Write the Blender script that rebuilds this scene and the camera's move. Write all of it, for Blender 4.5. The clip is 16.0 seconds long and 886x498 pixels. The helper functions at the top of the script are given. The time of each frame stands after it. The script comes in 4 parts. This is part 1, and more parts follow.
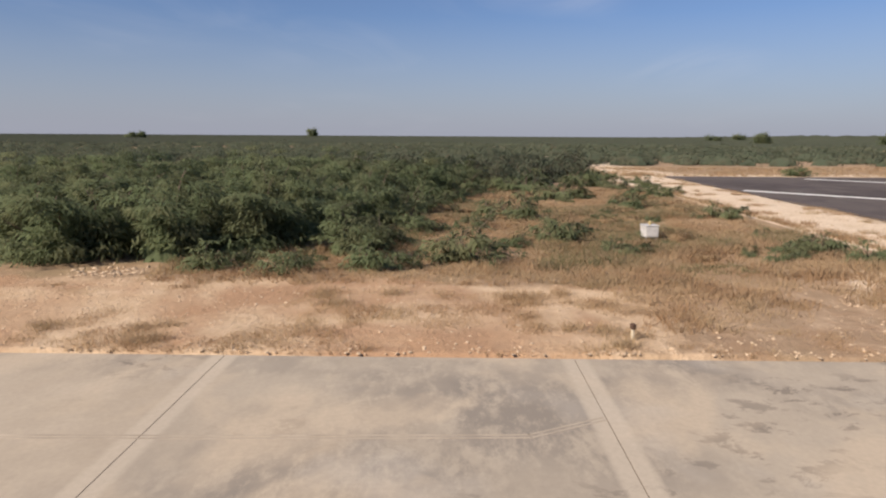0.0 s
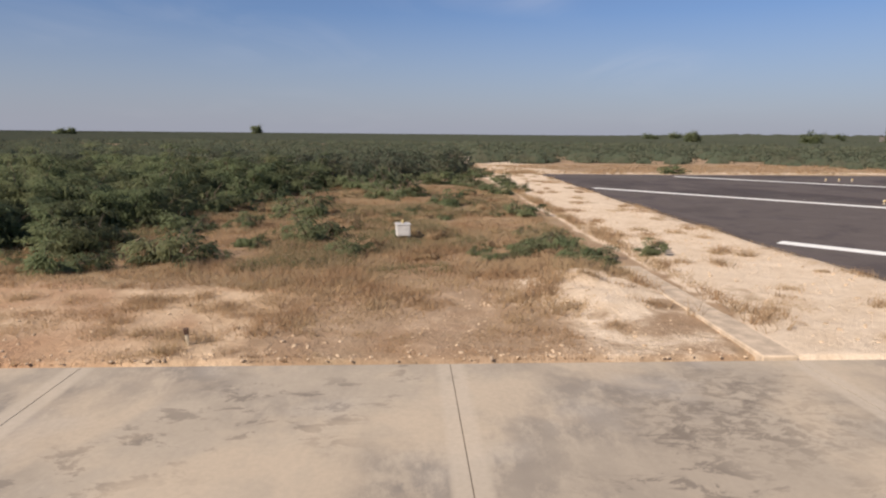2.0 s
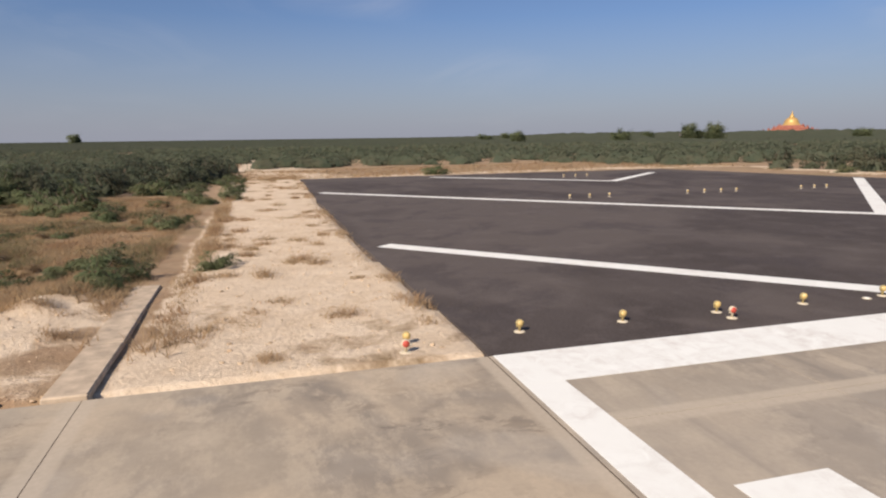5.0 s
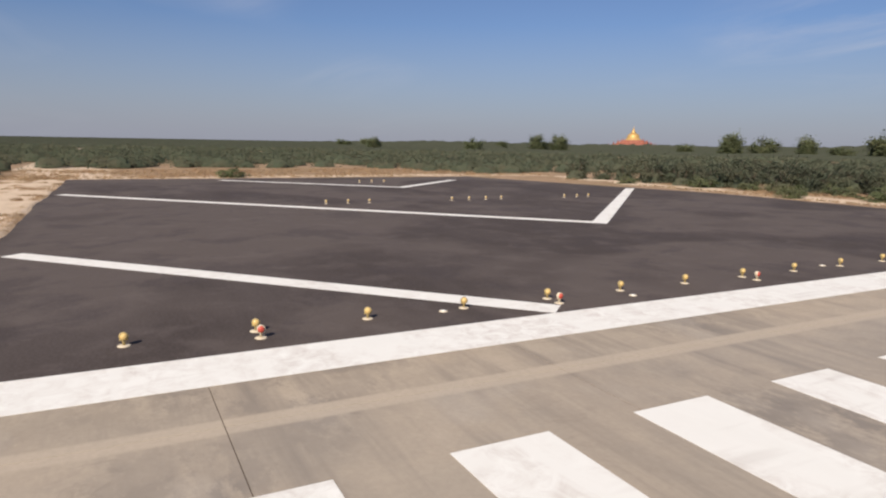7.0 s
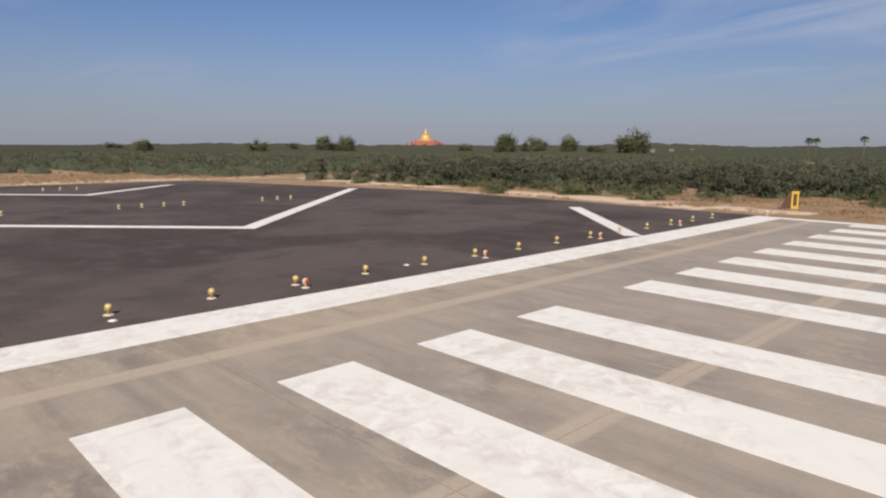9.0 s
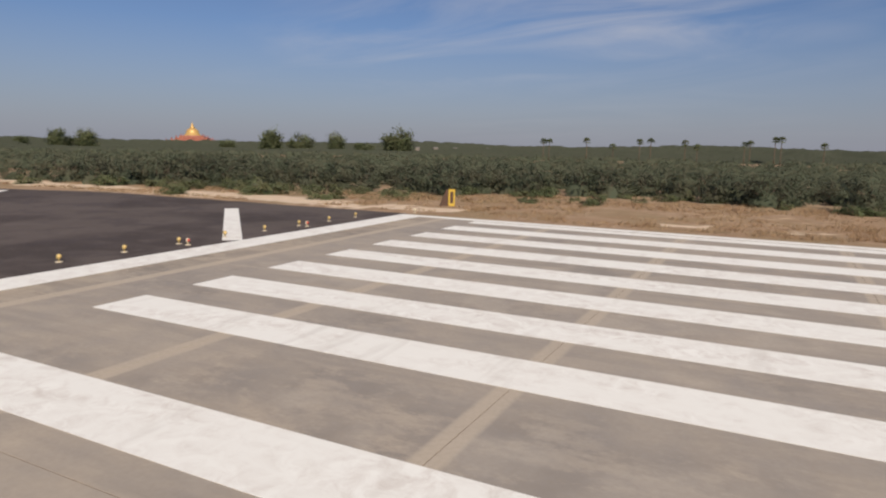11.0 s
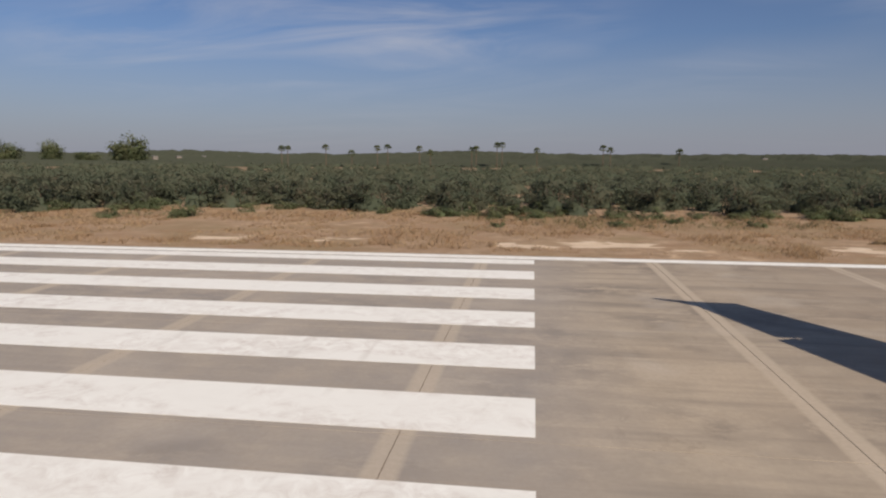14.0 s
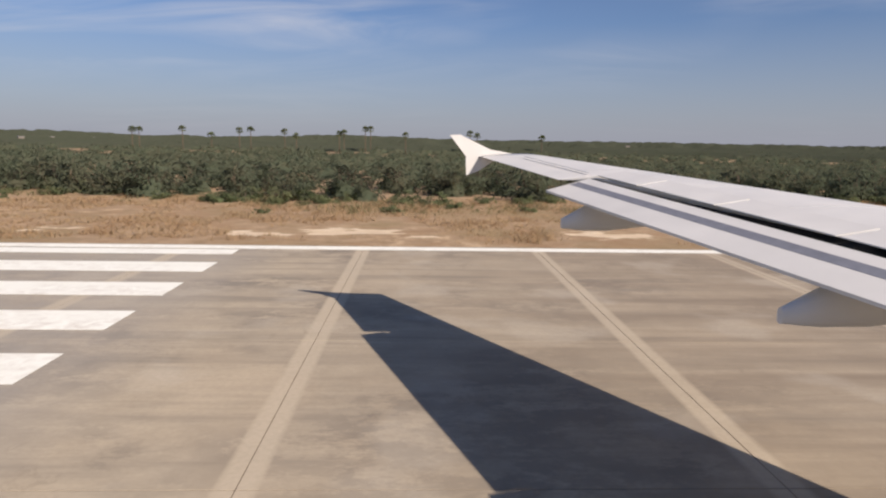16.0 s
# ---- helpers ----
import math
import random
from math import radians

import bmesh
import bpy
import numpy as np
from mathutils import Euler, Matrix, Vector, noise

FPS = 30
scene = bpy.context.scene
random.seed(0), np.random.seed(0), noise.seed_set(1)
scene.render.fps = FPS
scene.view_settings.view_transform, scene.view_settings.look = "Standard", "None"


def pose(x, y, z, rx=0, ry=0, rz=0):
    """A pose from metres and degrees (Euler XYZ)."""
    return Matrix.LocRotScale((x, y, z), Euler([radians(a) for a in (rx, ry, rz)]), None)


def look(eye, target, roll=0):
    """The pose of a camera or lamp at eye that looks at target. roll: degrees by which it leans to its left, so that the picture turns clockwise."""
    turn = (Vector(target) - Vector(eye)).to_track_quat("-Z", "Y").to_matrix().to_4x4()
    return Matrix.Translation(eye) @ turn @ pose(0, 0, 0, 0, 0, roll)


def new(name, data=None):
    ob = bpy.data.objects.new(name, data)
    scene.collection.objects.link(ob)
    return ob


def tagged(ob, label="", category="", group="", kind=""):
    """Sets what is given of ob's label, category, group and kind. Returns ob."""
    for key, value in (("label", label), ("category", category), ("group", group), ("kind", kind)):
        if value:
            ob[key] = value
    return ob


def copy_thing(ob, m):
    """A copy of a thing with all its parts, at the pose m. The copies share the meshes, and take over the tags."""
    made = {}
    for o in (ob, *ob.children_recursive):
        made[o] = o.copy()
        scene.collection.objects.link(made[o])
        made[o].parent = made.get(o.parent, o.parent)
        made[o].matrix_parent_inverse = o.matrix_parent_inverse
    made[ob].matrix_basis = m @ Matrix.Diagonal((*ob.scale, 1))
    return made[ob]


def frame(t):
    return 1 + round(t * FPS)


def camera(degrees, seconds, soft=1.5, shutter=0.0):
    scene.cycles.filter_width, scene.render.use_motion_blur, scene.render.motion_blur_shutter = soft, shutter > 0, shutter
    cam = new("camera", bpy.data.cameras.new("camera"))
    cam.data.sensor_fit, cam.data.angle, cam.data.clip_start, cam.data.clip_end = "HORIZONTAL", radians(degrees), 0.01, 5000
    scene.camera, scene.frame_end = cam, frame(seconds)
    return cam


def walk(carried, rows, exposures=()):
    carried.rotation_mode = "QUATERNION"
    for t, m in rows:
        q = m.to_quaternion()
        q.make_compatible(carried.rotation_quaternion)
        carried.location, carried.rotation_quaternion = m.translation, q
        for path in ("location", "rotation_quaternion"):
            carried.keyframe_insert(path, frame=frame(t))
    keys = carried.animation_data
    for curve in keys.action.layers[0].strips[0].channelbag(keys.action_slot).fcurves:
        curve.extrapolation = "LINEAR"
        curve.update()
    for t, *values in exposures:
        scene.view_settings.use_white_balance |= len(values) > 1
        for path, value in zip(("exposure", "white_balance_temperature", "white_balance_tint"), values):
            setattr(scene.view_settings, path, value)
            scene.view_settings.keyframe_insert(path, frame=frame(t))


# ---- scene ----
cam = camera(68.5, 16.0, soft=2.2)
PATH = [
    (0, (13.342, -25.660, 4.674), (11.372, -25.689, 4.332), 0.35),
    (0.5, (13.239, -23.233, 4.658), (11.269, -23.230, 4.310), 0.26),
    (1, (13.055, -20.813, 4.653), (11.083, -20.806, 4.316), -0.38),
    (1.5, (13.116, -18.636, 4.718), (11.146, -18.565, 4.377), 0.48),
    (2, (12.976, -16.423, 4.737), (11.009, -16.315, 4.389), 0.53),
    (2.5, (12.779, -14.411, 4.704), (10.815, -14.256, 4.357), -0.26),
    (3, (12.653, -12.449, 4.671), (10.694, -12.215, 4.339), 0.52),
    (3.5, (12.570, -10.586, 4.672), (10.627, -10.253, 4.333), 0.99),
    (4, (12.638, -8.587, 4.732), (10.705, -8.197, 4.400), 0.71),
    (4.5, (12.776, -6.596, 4.756), (10.864, -6.118, 4.415), 1.46),
    (4.7, (12.833, -5.813, 4.770), (10.922, -5.328, 4.430), 0.06),
    (6.8, (13.843, 3.195, 4.557), (12.071, 4.064, 4.234), 1.21),
    (7, (14.034, 4.124, 4.544), (12.278, 5.026, 4.224), 1.02),
    (7.5, (14.500, 6.436, 4.512), (12.809, 7.457, 4.196), 0.98),
    (8, (15.137, 8.691, 4.517), (13.520, 9.828, 4.208), 1.12),
    (8.5, (15.959, 10.909, 4.523), (14.434, 12.168, 4.220), 0.94),
    (9, (16.855, 13.144, 4.483), (15.437, 14.520, 4.174), 0.36),
    (9.5, (18.073, 15.209, 4.484), (16.775, 16.698, 4.171), 0.70),
    (10, (19.534, 17.113, 4.520), (18.372, 18.713, 4.221), 1.44),
    (10.2, (20.172, 17.758, 4.546), (19.065, 19.397, 4.247), 1.33),
    (12.3, (28.602, 24.276, 4.821), (27.991, 26.158, 4.528), 1.43),
    (12.5, (29.466, 24.846, 4.816), (28.893, 26.742, 4.534), 1.48),
    (13, (31.697, 26.174, 4.785), (31.218, 28.095, 4.500), 1.11),
    (13.5, (33.778, 27.447, 4.721), (33.403, 29.389, 4.423), 1.29),
    (14, (36.007, 28.471, 4.690), (35.738, 30.433, 4.408), 0.24),
    (14.5, (38.206, 29.222, 4.695), (38.043, 31.196, 4.414), 0.49),
    (15, (40.276, 29.822, 4.691), (40.211, 31.799, 4.394), 0.40),
    (15.5, (42.182, 30.301, 4.656), (42.198, 32.275, 4.336), 0.63),
    (16, (43.805, 30.659, 4.632), (43.876, 32.631, 4.308), 0.93),
]
walk(cam, [(t, look(eye, target, roll)) for t, eye, target, roll in PATH],
     exposures=[(t, stops, kelvin, 17) for t, stops, kelvin in ((0.0, 0.16, 6860), (3.0, 0.09, 6880), (5.0, 0.00, 6900), (8.0, -0.06, 6870), (10.0, -0.20, 6980), (13.6, -0.28, 6980), (15.2, -0.08, 7000), (16.0, 0.06, 7020))])

# ---- sky and sun ----
SUN_EL, SUN_AZ = radians(35.3), radians(-48.7)   # azimuth counted from +x towards +y
to_sun = Vector((math.cos(SUN_EL) * math.cos(SUN_AZ), math.cos(SUN_EL) * math.sin(SUN_AZ), math.sin(SUN_EL)))
sun = new("sun", bpy.data.lights.new("sun", "SUN"))
sun.data.energy, sun.data.angle, sun.data.color = 5.4, radians(0.6), (1.0, 0.925, 0.815)
sun.matrix_world = look(to_sun * 100, (0, 0, 0))


class Nodes:
    """Short hand for building a node tree."""

    def __init__(self, tree):
        self.t = tree
        tree.nodes.clear()

    def add(self, kind, ins=()):
        n = self.t.nodes.new(kind)
        for k, v in dict(ins).items():
            self.plug(v, n.inputs[k])
        return n

    def plug(self, v, sock):
        if isinstance(v, bpy.types.NodeSocket):
            self.t.links.new(v, sock)
        else:
            sock.default_value = v

    def math(self, op, a, b=0.0, c=0.0, clamp=False):
        n = self.add("ShaderNodeMath")
        n.operation, n.use_clamp = op, clamp
        for s, v in zip(n.inputs, (a, b, c)):
            self.plug(v, s)
        return n.outputs[0]

    def mix(self, f, a, b, blend="MIX"):
        n = self.add("ShaderNodeMix")
        n.data_type, n.blend_type = "RGBA", blend
        self.plug(f, n.inputs[0])
        for s, v in zip((n.inputs[6], n.inputs[7]), (a, b)):
            self.plug((*v, 1.0) if isinstance(v, tuple) and len(v) == 3 else v, s)
        return n.outputs[2]

    def noise(self, vec, scale, detail=4.0, rough=0.55, dist=0.0):
        n = self.add("ShaderNodeTexNoise", {"Scale": scale, "Detail": detail, "Roughness": rough, "Distortion": dist})
        self.plug(vec, n.inputs["Vector"])
        return n.outputs[0]

    def ramp(self, v, lo, hi, a=0.0, b=1.0):
        n = self.add("ShaderNodeMapRange", {"From Min": lo, "From Max": hi, "To Min": a, "To Max": b})
        n.clamp = True
        self.plug(v, n.inputs[0])
        return n.outputs[0]

    def scaled(self, vec, s, rot=(0, 0, 0)):
        n = self.add("ShaderNodeMapping", {"Scale": s, "Rotation": rot})
        self.plug(vec, n.inputs["Vector"])
        return n.outputs[0]


world = bpy.data.worlds.new("sky")
scene.world = world
world.use_nodes = True
w = Nodes(world.node_tree)
sky = w.add("ShaderNodeTexSky")
sky.sky_type, sky.sun_disc, sky.sun_elevation, sky.sun_rotation = "NISHITA", False, SUN_EL, math.pi / 2 - SUN_AZ
sky.altitude, sky.air_density, sky.dust_density, sky.ozone_density = 60.0, 1.0, 0.7, 4.5
ray = w.add("ShaderNodeTexCoord").outputs["Generated"]
sep = w.add("ShaderNodeSeparateXYZ", {"Vector": ray})
up = w.math("MAXIMUM", sep.outputs[2], 0.0)
lift = w.math("ADD", up, 0.12)
plane = w.add("ShaderNodeCombineXYZ", {"X": w.math("DIVIDE", sep.outputs[0], lift), "Y": w.math("DIVIDE", sep.outputs[1], lift), "Z": 3.7}).outputs[0]
wisps = w.noise(w.scaled(plane, (0.55, 1.0, 1.0), (0, 0, 0.5)), 1.3, 7.0, 0.58, 0.9)
bank_way = Vector((-0.32, 0.87, 0.36)).normalized()
toward = w.math("ADD", w.math("ADD", w.math("MULTIPLY", sep.outputs[0], bank_way.x), w.math("MULTIPLY", sep.outputs[1], bank_way.y)), w.math("MULTIPLY", sep.outputs[2], bank_way.z))
banks = w.math("MAXIMUM", w.ramp(w.math("ADD", toward, w.math("MULTIPLY", w.noise(plane, 0.9, 2.0, 0.5), 0.16)), 0.97, 1.07), w.ramp(w.noise(plane, 0.5, 2.0, 0.5), 0.48, 0.62, 0.0, 0.45))
cirrus = w.math("MULTIPLY", w.ramp(wisps, 0.42, 0.72), banks)
cirrus = w.math("MULTIPLY", cirrus, w.ramp(up, 0.07, 0.2, 0.1, 0.8))
haze = w.ramp(up, 0.0, 0.17, 0.85, 0.05)
tint = w.mix(haze, w.mix(1.0, sky.outputs[0], (0.84, 0.97, 1.18), "MULTIPLY"), (4.3, 4.8, 5.9))
tint = w.mix(cirrus, tint, (8.4, 8.9, 9.6))
back = w.add("ShaderNodeBackground", {"Color": tint, "Strength": 0.073})
w.add("ShaderNodeOutputWorld", {"Surface": back.outputs[0]})


# ---- materials ----
def material(name):
    m = bpy.data.materials.new(name)
    m.use_nodes = True
    n = Nodes(m.node_tree)
    return m, n


def finish(n, colour, rough=0.8, bump=None, strength=0.3, distance=0.02, metal=0.0, **more):
    b = n.add("ShaderNodeBsdfPrincipled")
    n.plug((*colour, 1.0) if isinstance(colour, tuple) and len(colour) == 3 else colour, b.inputs["Base Color"])
    n.plug(rough, b.inputs["Roughness"])
    b.inputs["Metallic"].default_value = metal
    for k, v in more.items():
        n.plug(v, b.inputs[k.replace("_", " ")])
    if bump is not None:
        bp = n.add("ShaderNodeBump", {"Strength": strength, "Distance": distance, "Height": bump})
        n.plug(bp.outputs[0], b.inputs["Normal"])
    n.add("ShaderNodeOutputMaterial", {"Surface": b.outputs[0]})
    return b


def position(n):
    return n.add("ShaderNodeNewGeometry").outputs["Position"]


def attribute(n, name):
    a = n.add("ShaderNodeAttribute")
    a.attribute_name = name
    return a.outputs["Fac"]


def simple(name, colour, rough=0.6, metal=0.0, vary=0.15, scale=8.0, **more):
    m, n = material(name)
    o = n.add("ShaderNodeTexCoord").outputs["Object"]
    g = n.noise(o, scale, 5.0)
    dark = tuple(c * (1 - vary) for c in colour)
    lite = tuple(min(1.0, c * (1 + vary)) for c in colour)
    finish(n, n.mix(n.ramp(g, 0.3, 0.7), dark, lite), n.ramp(g, 0.2, 0.8, max(0.03, rough - 0.08), rough + 0.08), g, 0.1, 0.005, metal, **more)
    return m


def concrete_material():
    m, n = material("concrete")
    p = position(n)
    fine, mid, big = n.noise(p, 9.0, 6.0, 0.65), n.noise(p, 0.9, 5.0, 0.6), n.noise(p, 0.16, 4.0, 0.6)
    streak_x = n.noise(n.scaled(p, (0.12, 1.6, 1.0)), 0.8, 6.0, 0.6, 0.3)
    rnd = n.add("ShaderNodeObjectInfo").outputs["Random"]
    old = n.math("SUBTRACT", 1.0, attribute(n, "runway"))
    base = n.mix(n.ramp(mid, 0.3, 0.7), (0.420, 0.352, 0.258), (0.515, 0.436, 0.325))
    base = n.mix(n.math("MULTIPLY", old, n.ramp(n.noise(p, 0.12, 3.0, 0.6, 0.6), 0.36, 0.58, 0.62, 0.1)), base, (0.345, 0.283, 0.207))
    base = n.mix(n.ramp(rnd, 0.0, 1.0, 0.0, 0.35), base, (0.36, 0.322, 0.255))
    stain = n.math("MULTIPLY", n.ramp(big, 0.43, 0.60), n.ramp(n.noise(n.scaled(p, (0.55, 1.0, 1.0)), 1.1, 9.0, 0.78, 0.1), 0.42, 0.53))
    stain = n.math("MULTIPLY", stain, n.math("ADD", 0.85, n.math("MULTIPLY", attribute(n, "runway"), 0.15)))
    tyre = n.math("MULTIPLY", n.ramp(streak_x, 0.47, 0.70), n.math("MULTIPLY", attribute(n, "runway"), 0.85))
    grime = n.math("MULTIPLY", n.math("MAXIMUM", stain, tyre), n.math("SUBTRACT", 1.0, n.math("MULTIPLY", n.ramp(attribute(n, "band"), 0.05, 0.25), 0.85)))
    base = n.mix(n.math("MULTIPLY", grime, 0.78), base, (0.17, 0.152, 0.13))
    flake = n.math("MULTIPLY", n.ramp(n.noise(n.scaled(p, (1.0, 0.55, 1.0)), 1.9, 9.0, 0.72, 0.5), 0.54, 0.58), n.ramp(n.noise(p, 0.21, 3.0, 0.5), 0.50, 0.60))
    flake = n.math("MULTIPLY", flake, n.math("SUBTRACT", 0.62, n.math("MULTIPLY", attribute(n, "runway"), 0.42)))
    base = n.mix(flake, base, (0.13, 0.108, 0.085))
    near = n.add("ShaderNodeVectorMath", {0: n.scaled(p, (0.42, 0.36, 1.0)), 1: (2.5 * 0.42, -10.6 * 0.36, 0.0)})
    near.operation = "DISTANCE"
    crumble = n.math("MULTIPLY", n.ramp(near.outputs["Value"], 0.45, 1.05, 1.0, 0.0), n.ramp(n.noise(n.scaled(p, (1.0, 0.6, 1.0)), 3.8, 10.0, 0.75, 0.5), 0.48, 0.54))
    base = n.mix(n.math("MULTIPLY", crumble, 0.6), base, (0.15, 0.123, 0.092))
    warm = n.math("MULTIPLY", n.ramp(n.noise(p, 0.27, 4.0, 0.6, 0.4), 0.48, 0.60, 0.0, 0.6), n.math("SUBTRACT", 1.0, n.math("MULTIPLY", attribute(n, "runway"), 0.6)))
    base = n.mix(warm, base, (0.56, 0.455, 0.322))
    at = n.add("ShaderNodeSeparateXYZ", {"Vector": p})
    xs = at.outputs[0]
    primer = n.math("MULTIPLY", n.math("MULTIPLY", n.ramp(xs, 1.6, 4.5), n.ramp(xs, 36.0, 38.5, 1.0, 0.0)), n.math("MULTIPLY", attribute(n, "runway"), n.ramp(mid, 0.25, 0.7, 0.75, 0.4)))
    primer = n.math("MULTIPLY", primer, n.ramp(at.outputs[1], 10.0, 34.0, 0.35, 1.0))
    base = n.mix(primer, base, (0.335, 0.315, 0.285))
    # tyre rubber streaks plus shade growing with x, both put into the colour
    rubber_shade = n.math("MULTIPLY", n.math("MULTIPLY", n.ramp(xs, 38.0, 52.0), attribute(n, "runway")), n.ramp(n.noise(n.scaled(p, (0.10, 1.3, 1.0)), 0.55, 7.0, 0.68, 0.4), 0.34, 0.62, 0.25, 0.9))
    base = n.mix(rubber_shade, base, (0.235, 0.188, 0.140))
    patch = n.ramp(n.noise(p, 0.33, 3.0, 0.5), 0.56, 0.66, 0.0, 0.35)
    base = n.mix(patch, base, (0.50, 0.45, 0.37))
    base = n.mix(n.math("MULTIPLY", n.ramp(attribute(n, "band"), 0.05, 0.4), 0.55), base, (0.54, 0.465, 0.355))
    base = n.mix(n.ramp(fine, 0.35, 0.7, 0.0, 0.25), base, (0.28, 0.24, 0.19))
    finish(n, base, n.ramp(fine, 0.3, 0.7, 0.75, 0.92), fine, 0.25, 0.01, Specular_IOR_Level=0.25)
    return m


def asphalt_material():
    m, n = material("asphalt")
    p = position(n)
    fine, mid, big = n.noise(p, 14.0, 5.0, 0.7), n.noise(p, 0.7, 5.0, 0.6, 0.5), n.noise(p, 0.07, 3.0, 0.5, 0.8)
    lanes = n.noise(n.scaled(p, (0.2, 1.0, 1.0), (0, 0, 0.75)), 0.35, 4.0, 0.6)
    c = n.mix(n.ramp(big, 0.45, 0.54), (0.058, 0.046, 0.040), (0.106, 0.087, 0.075))
    c = n.mix(n.ramp(lanes, 0.45, 0.7, 0.0, 0.6), c, (0.105, 0.087, 0.078))
    c = n.mix(n.ramp(mid, 0.50, 0.72, 0.0, 0.55), c, (0.14, 0.117, 0.104))
    c = n.mix(n.ramp(n.noise(p, 0.25, 7.0, 0.7, 0.3), 0.52, 0.60, 0.0, 0.5), c, (0.050, 0.041, 0.041))
    c = n.mix(n.ramp(fine, 0.4, 0.75, 0.0, 0.35), c, (0.17, 0.15, 0.135))
    finish(n, c, 0.9, fine, 0.5, 0.012, Specular_IOR_Level=0.2)
    return m


def paint_material():
    m, n = material("white_marking_paint")
    p = position(n)
    fine = n.noise(n.scaled(p, (1.0, 1.0, 1.0), (0, 0, 0.6)), 2.2, 9.0, 0.72, 0.7)
    mid = n.noise(n.scaled(p, (0.45, 1.2, 1.0)), 0.5, 5.0, 0.65, 0.8)
    lanes = n.noise(n.scaled(p, (1.0, 0.12, 1.0)), 1.1, 3.0, 0.6)
    c = n.mix(n.ramp(mid, 0.3, 0.7), (0.83, 0.838, 0.765), (0.905, 0.918, 0.845))
    worn = n.math("MULTIPLY", n.ramp(fine, 0.40, 0.66), n.ramp(mid, 0.40, 0.58))
    c = n.mix(n.math("MULTIPLY", worn, 0.7), c, (0.58, 0.53, 0.46))
    c = n.mix(n.ramp(lanes, 0.60, 0.70, 0.0, 0.25), c, (0.46, 0.42, 0.36))
    finish(n, c, 0.7, fine, 0.2, 0.006, Specular_IOR_Level=0.3)
    return m


def soil_material():
    m, n = material("dry_soil")
    p = position(n)
    fine, mid, big = n.noise(p, 6.0, 7.0, 0.7), n.noise(p, 0.9, 6.0, 0.65, 0.4), n.noise(p, 0.13, 4.0, 0.55, 0.5)
    jitter = n.math("MULTIPLY", n.math("SUBTRACT", mid, 0.5), 1.5)
    sand = n.ramp(n.math("ADD", attribute(n, "sand"), jitter), 0.32, 0.68)
    bare = n.ramp(n.math("ADD", attribute(n, "bare"), jitter), 0.32, 0.68)
    grass = n.mix(n.ramp(mid, 0.35, 0.65), (0.32, 0.226, 0.140), (0.47, 0.340, 0.222))
    grass = n.mix(n.ramp(big, 0.48, 0.60, 0.0, 0.7), grass, (0.30, 0.225, 0.125))
    grass = n.mix(n.ramp(n.noise(p, 0.35, 5.0, 0.65), 0.50, 0.62, 0.0, 0.7), grass, (0.345, 0.226, 0.135))
    earth = n.mix(n.ramp(mid, 0.3, 0.7), (0.52, 0.365, 0.222), (0.65, 0.495, 0.330))
    earth = n.mix(n.ramp(big, 0.47, 0.57, 0.0, 0.9), earth, (0.41, 0.250, 0.145))
    pale = n.mix(n.ramp(mid, 0.3, 0.7), (0.63, 0.49, 0.335), (0.77, 0.64, 0.475))
    c = n.mix(bare, grass, earth)
    c = n.mix(sand, c, pale)
    c = n.mix(n.ramp(fine, 0.48, 0.78, 0.0, 0.4), c, (0.26, 0.175, 0.105))
    height = n.math("ADD", fine, n.math("MULTIPLY", mid, 1.5))
    finish(n, c, 0.95, height, 0.8, 0.075, Specular_IOR_Level=0.1)
    return m


def leaf_material(name, dark, light, yellow, rand_object=True, second=None):
    m, n = material(name)
    isl = n.add("ShaderNodeNewGeometry").outputs["Random Per Island"]
    p = position(n)
    c = n.mix(n.ramp(isl, 0.0, 1.0, 0.3, 0.75), dark, light)
    c = n.mix(n.ramp(n.noise(p, 0.30, 3.0), 0.45, 0.68, 0.0, 0.6), c, yellow)
    c = n.mix(n.ramp(n.noise(p, 2.4, 4.0, 0.65), 0.40, 0.66, 0.0, 0.18), c, tuple(0.65 * v for v in dark))
    c = n.mix(n.ramp(n.noise(p, 0.045, 2.0), 0.42, 0.62, 0.0, 0.35), c, dark)
    if second:
        c = n.mix(n.ramp(n.noise(p, 0.42, 4.0, 0.6), 0.47, 0.60, 0.0, 0.85), c, second)
    if rand_object:
        r = n.add("ShaderNodeObjectInfo").outputs["Random"]
        c = n.mix(n.ramp(r, 0.0, 1.0, 0.0, 0.4), c, dark)
    b = n.add("ShaderNodeBsdfDiffuse", {"Color": c, "Roughness": 0.6})
    tr = n.add("ShaderNodeBsdfTranslucent", {"Color": c})
    mx = n.add("ShaderNodeMixShader", {0: 0.48, 1: b.outputs[0], 2: tr.outputs[0]})
    n.add("ShaderNodeOutputMaterial", {"Surface": mx.outputs[0]})
    return m


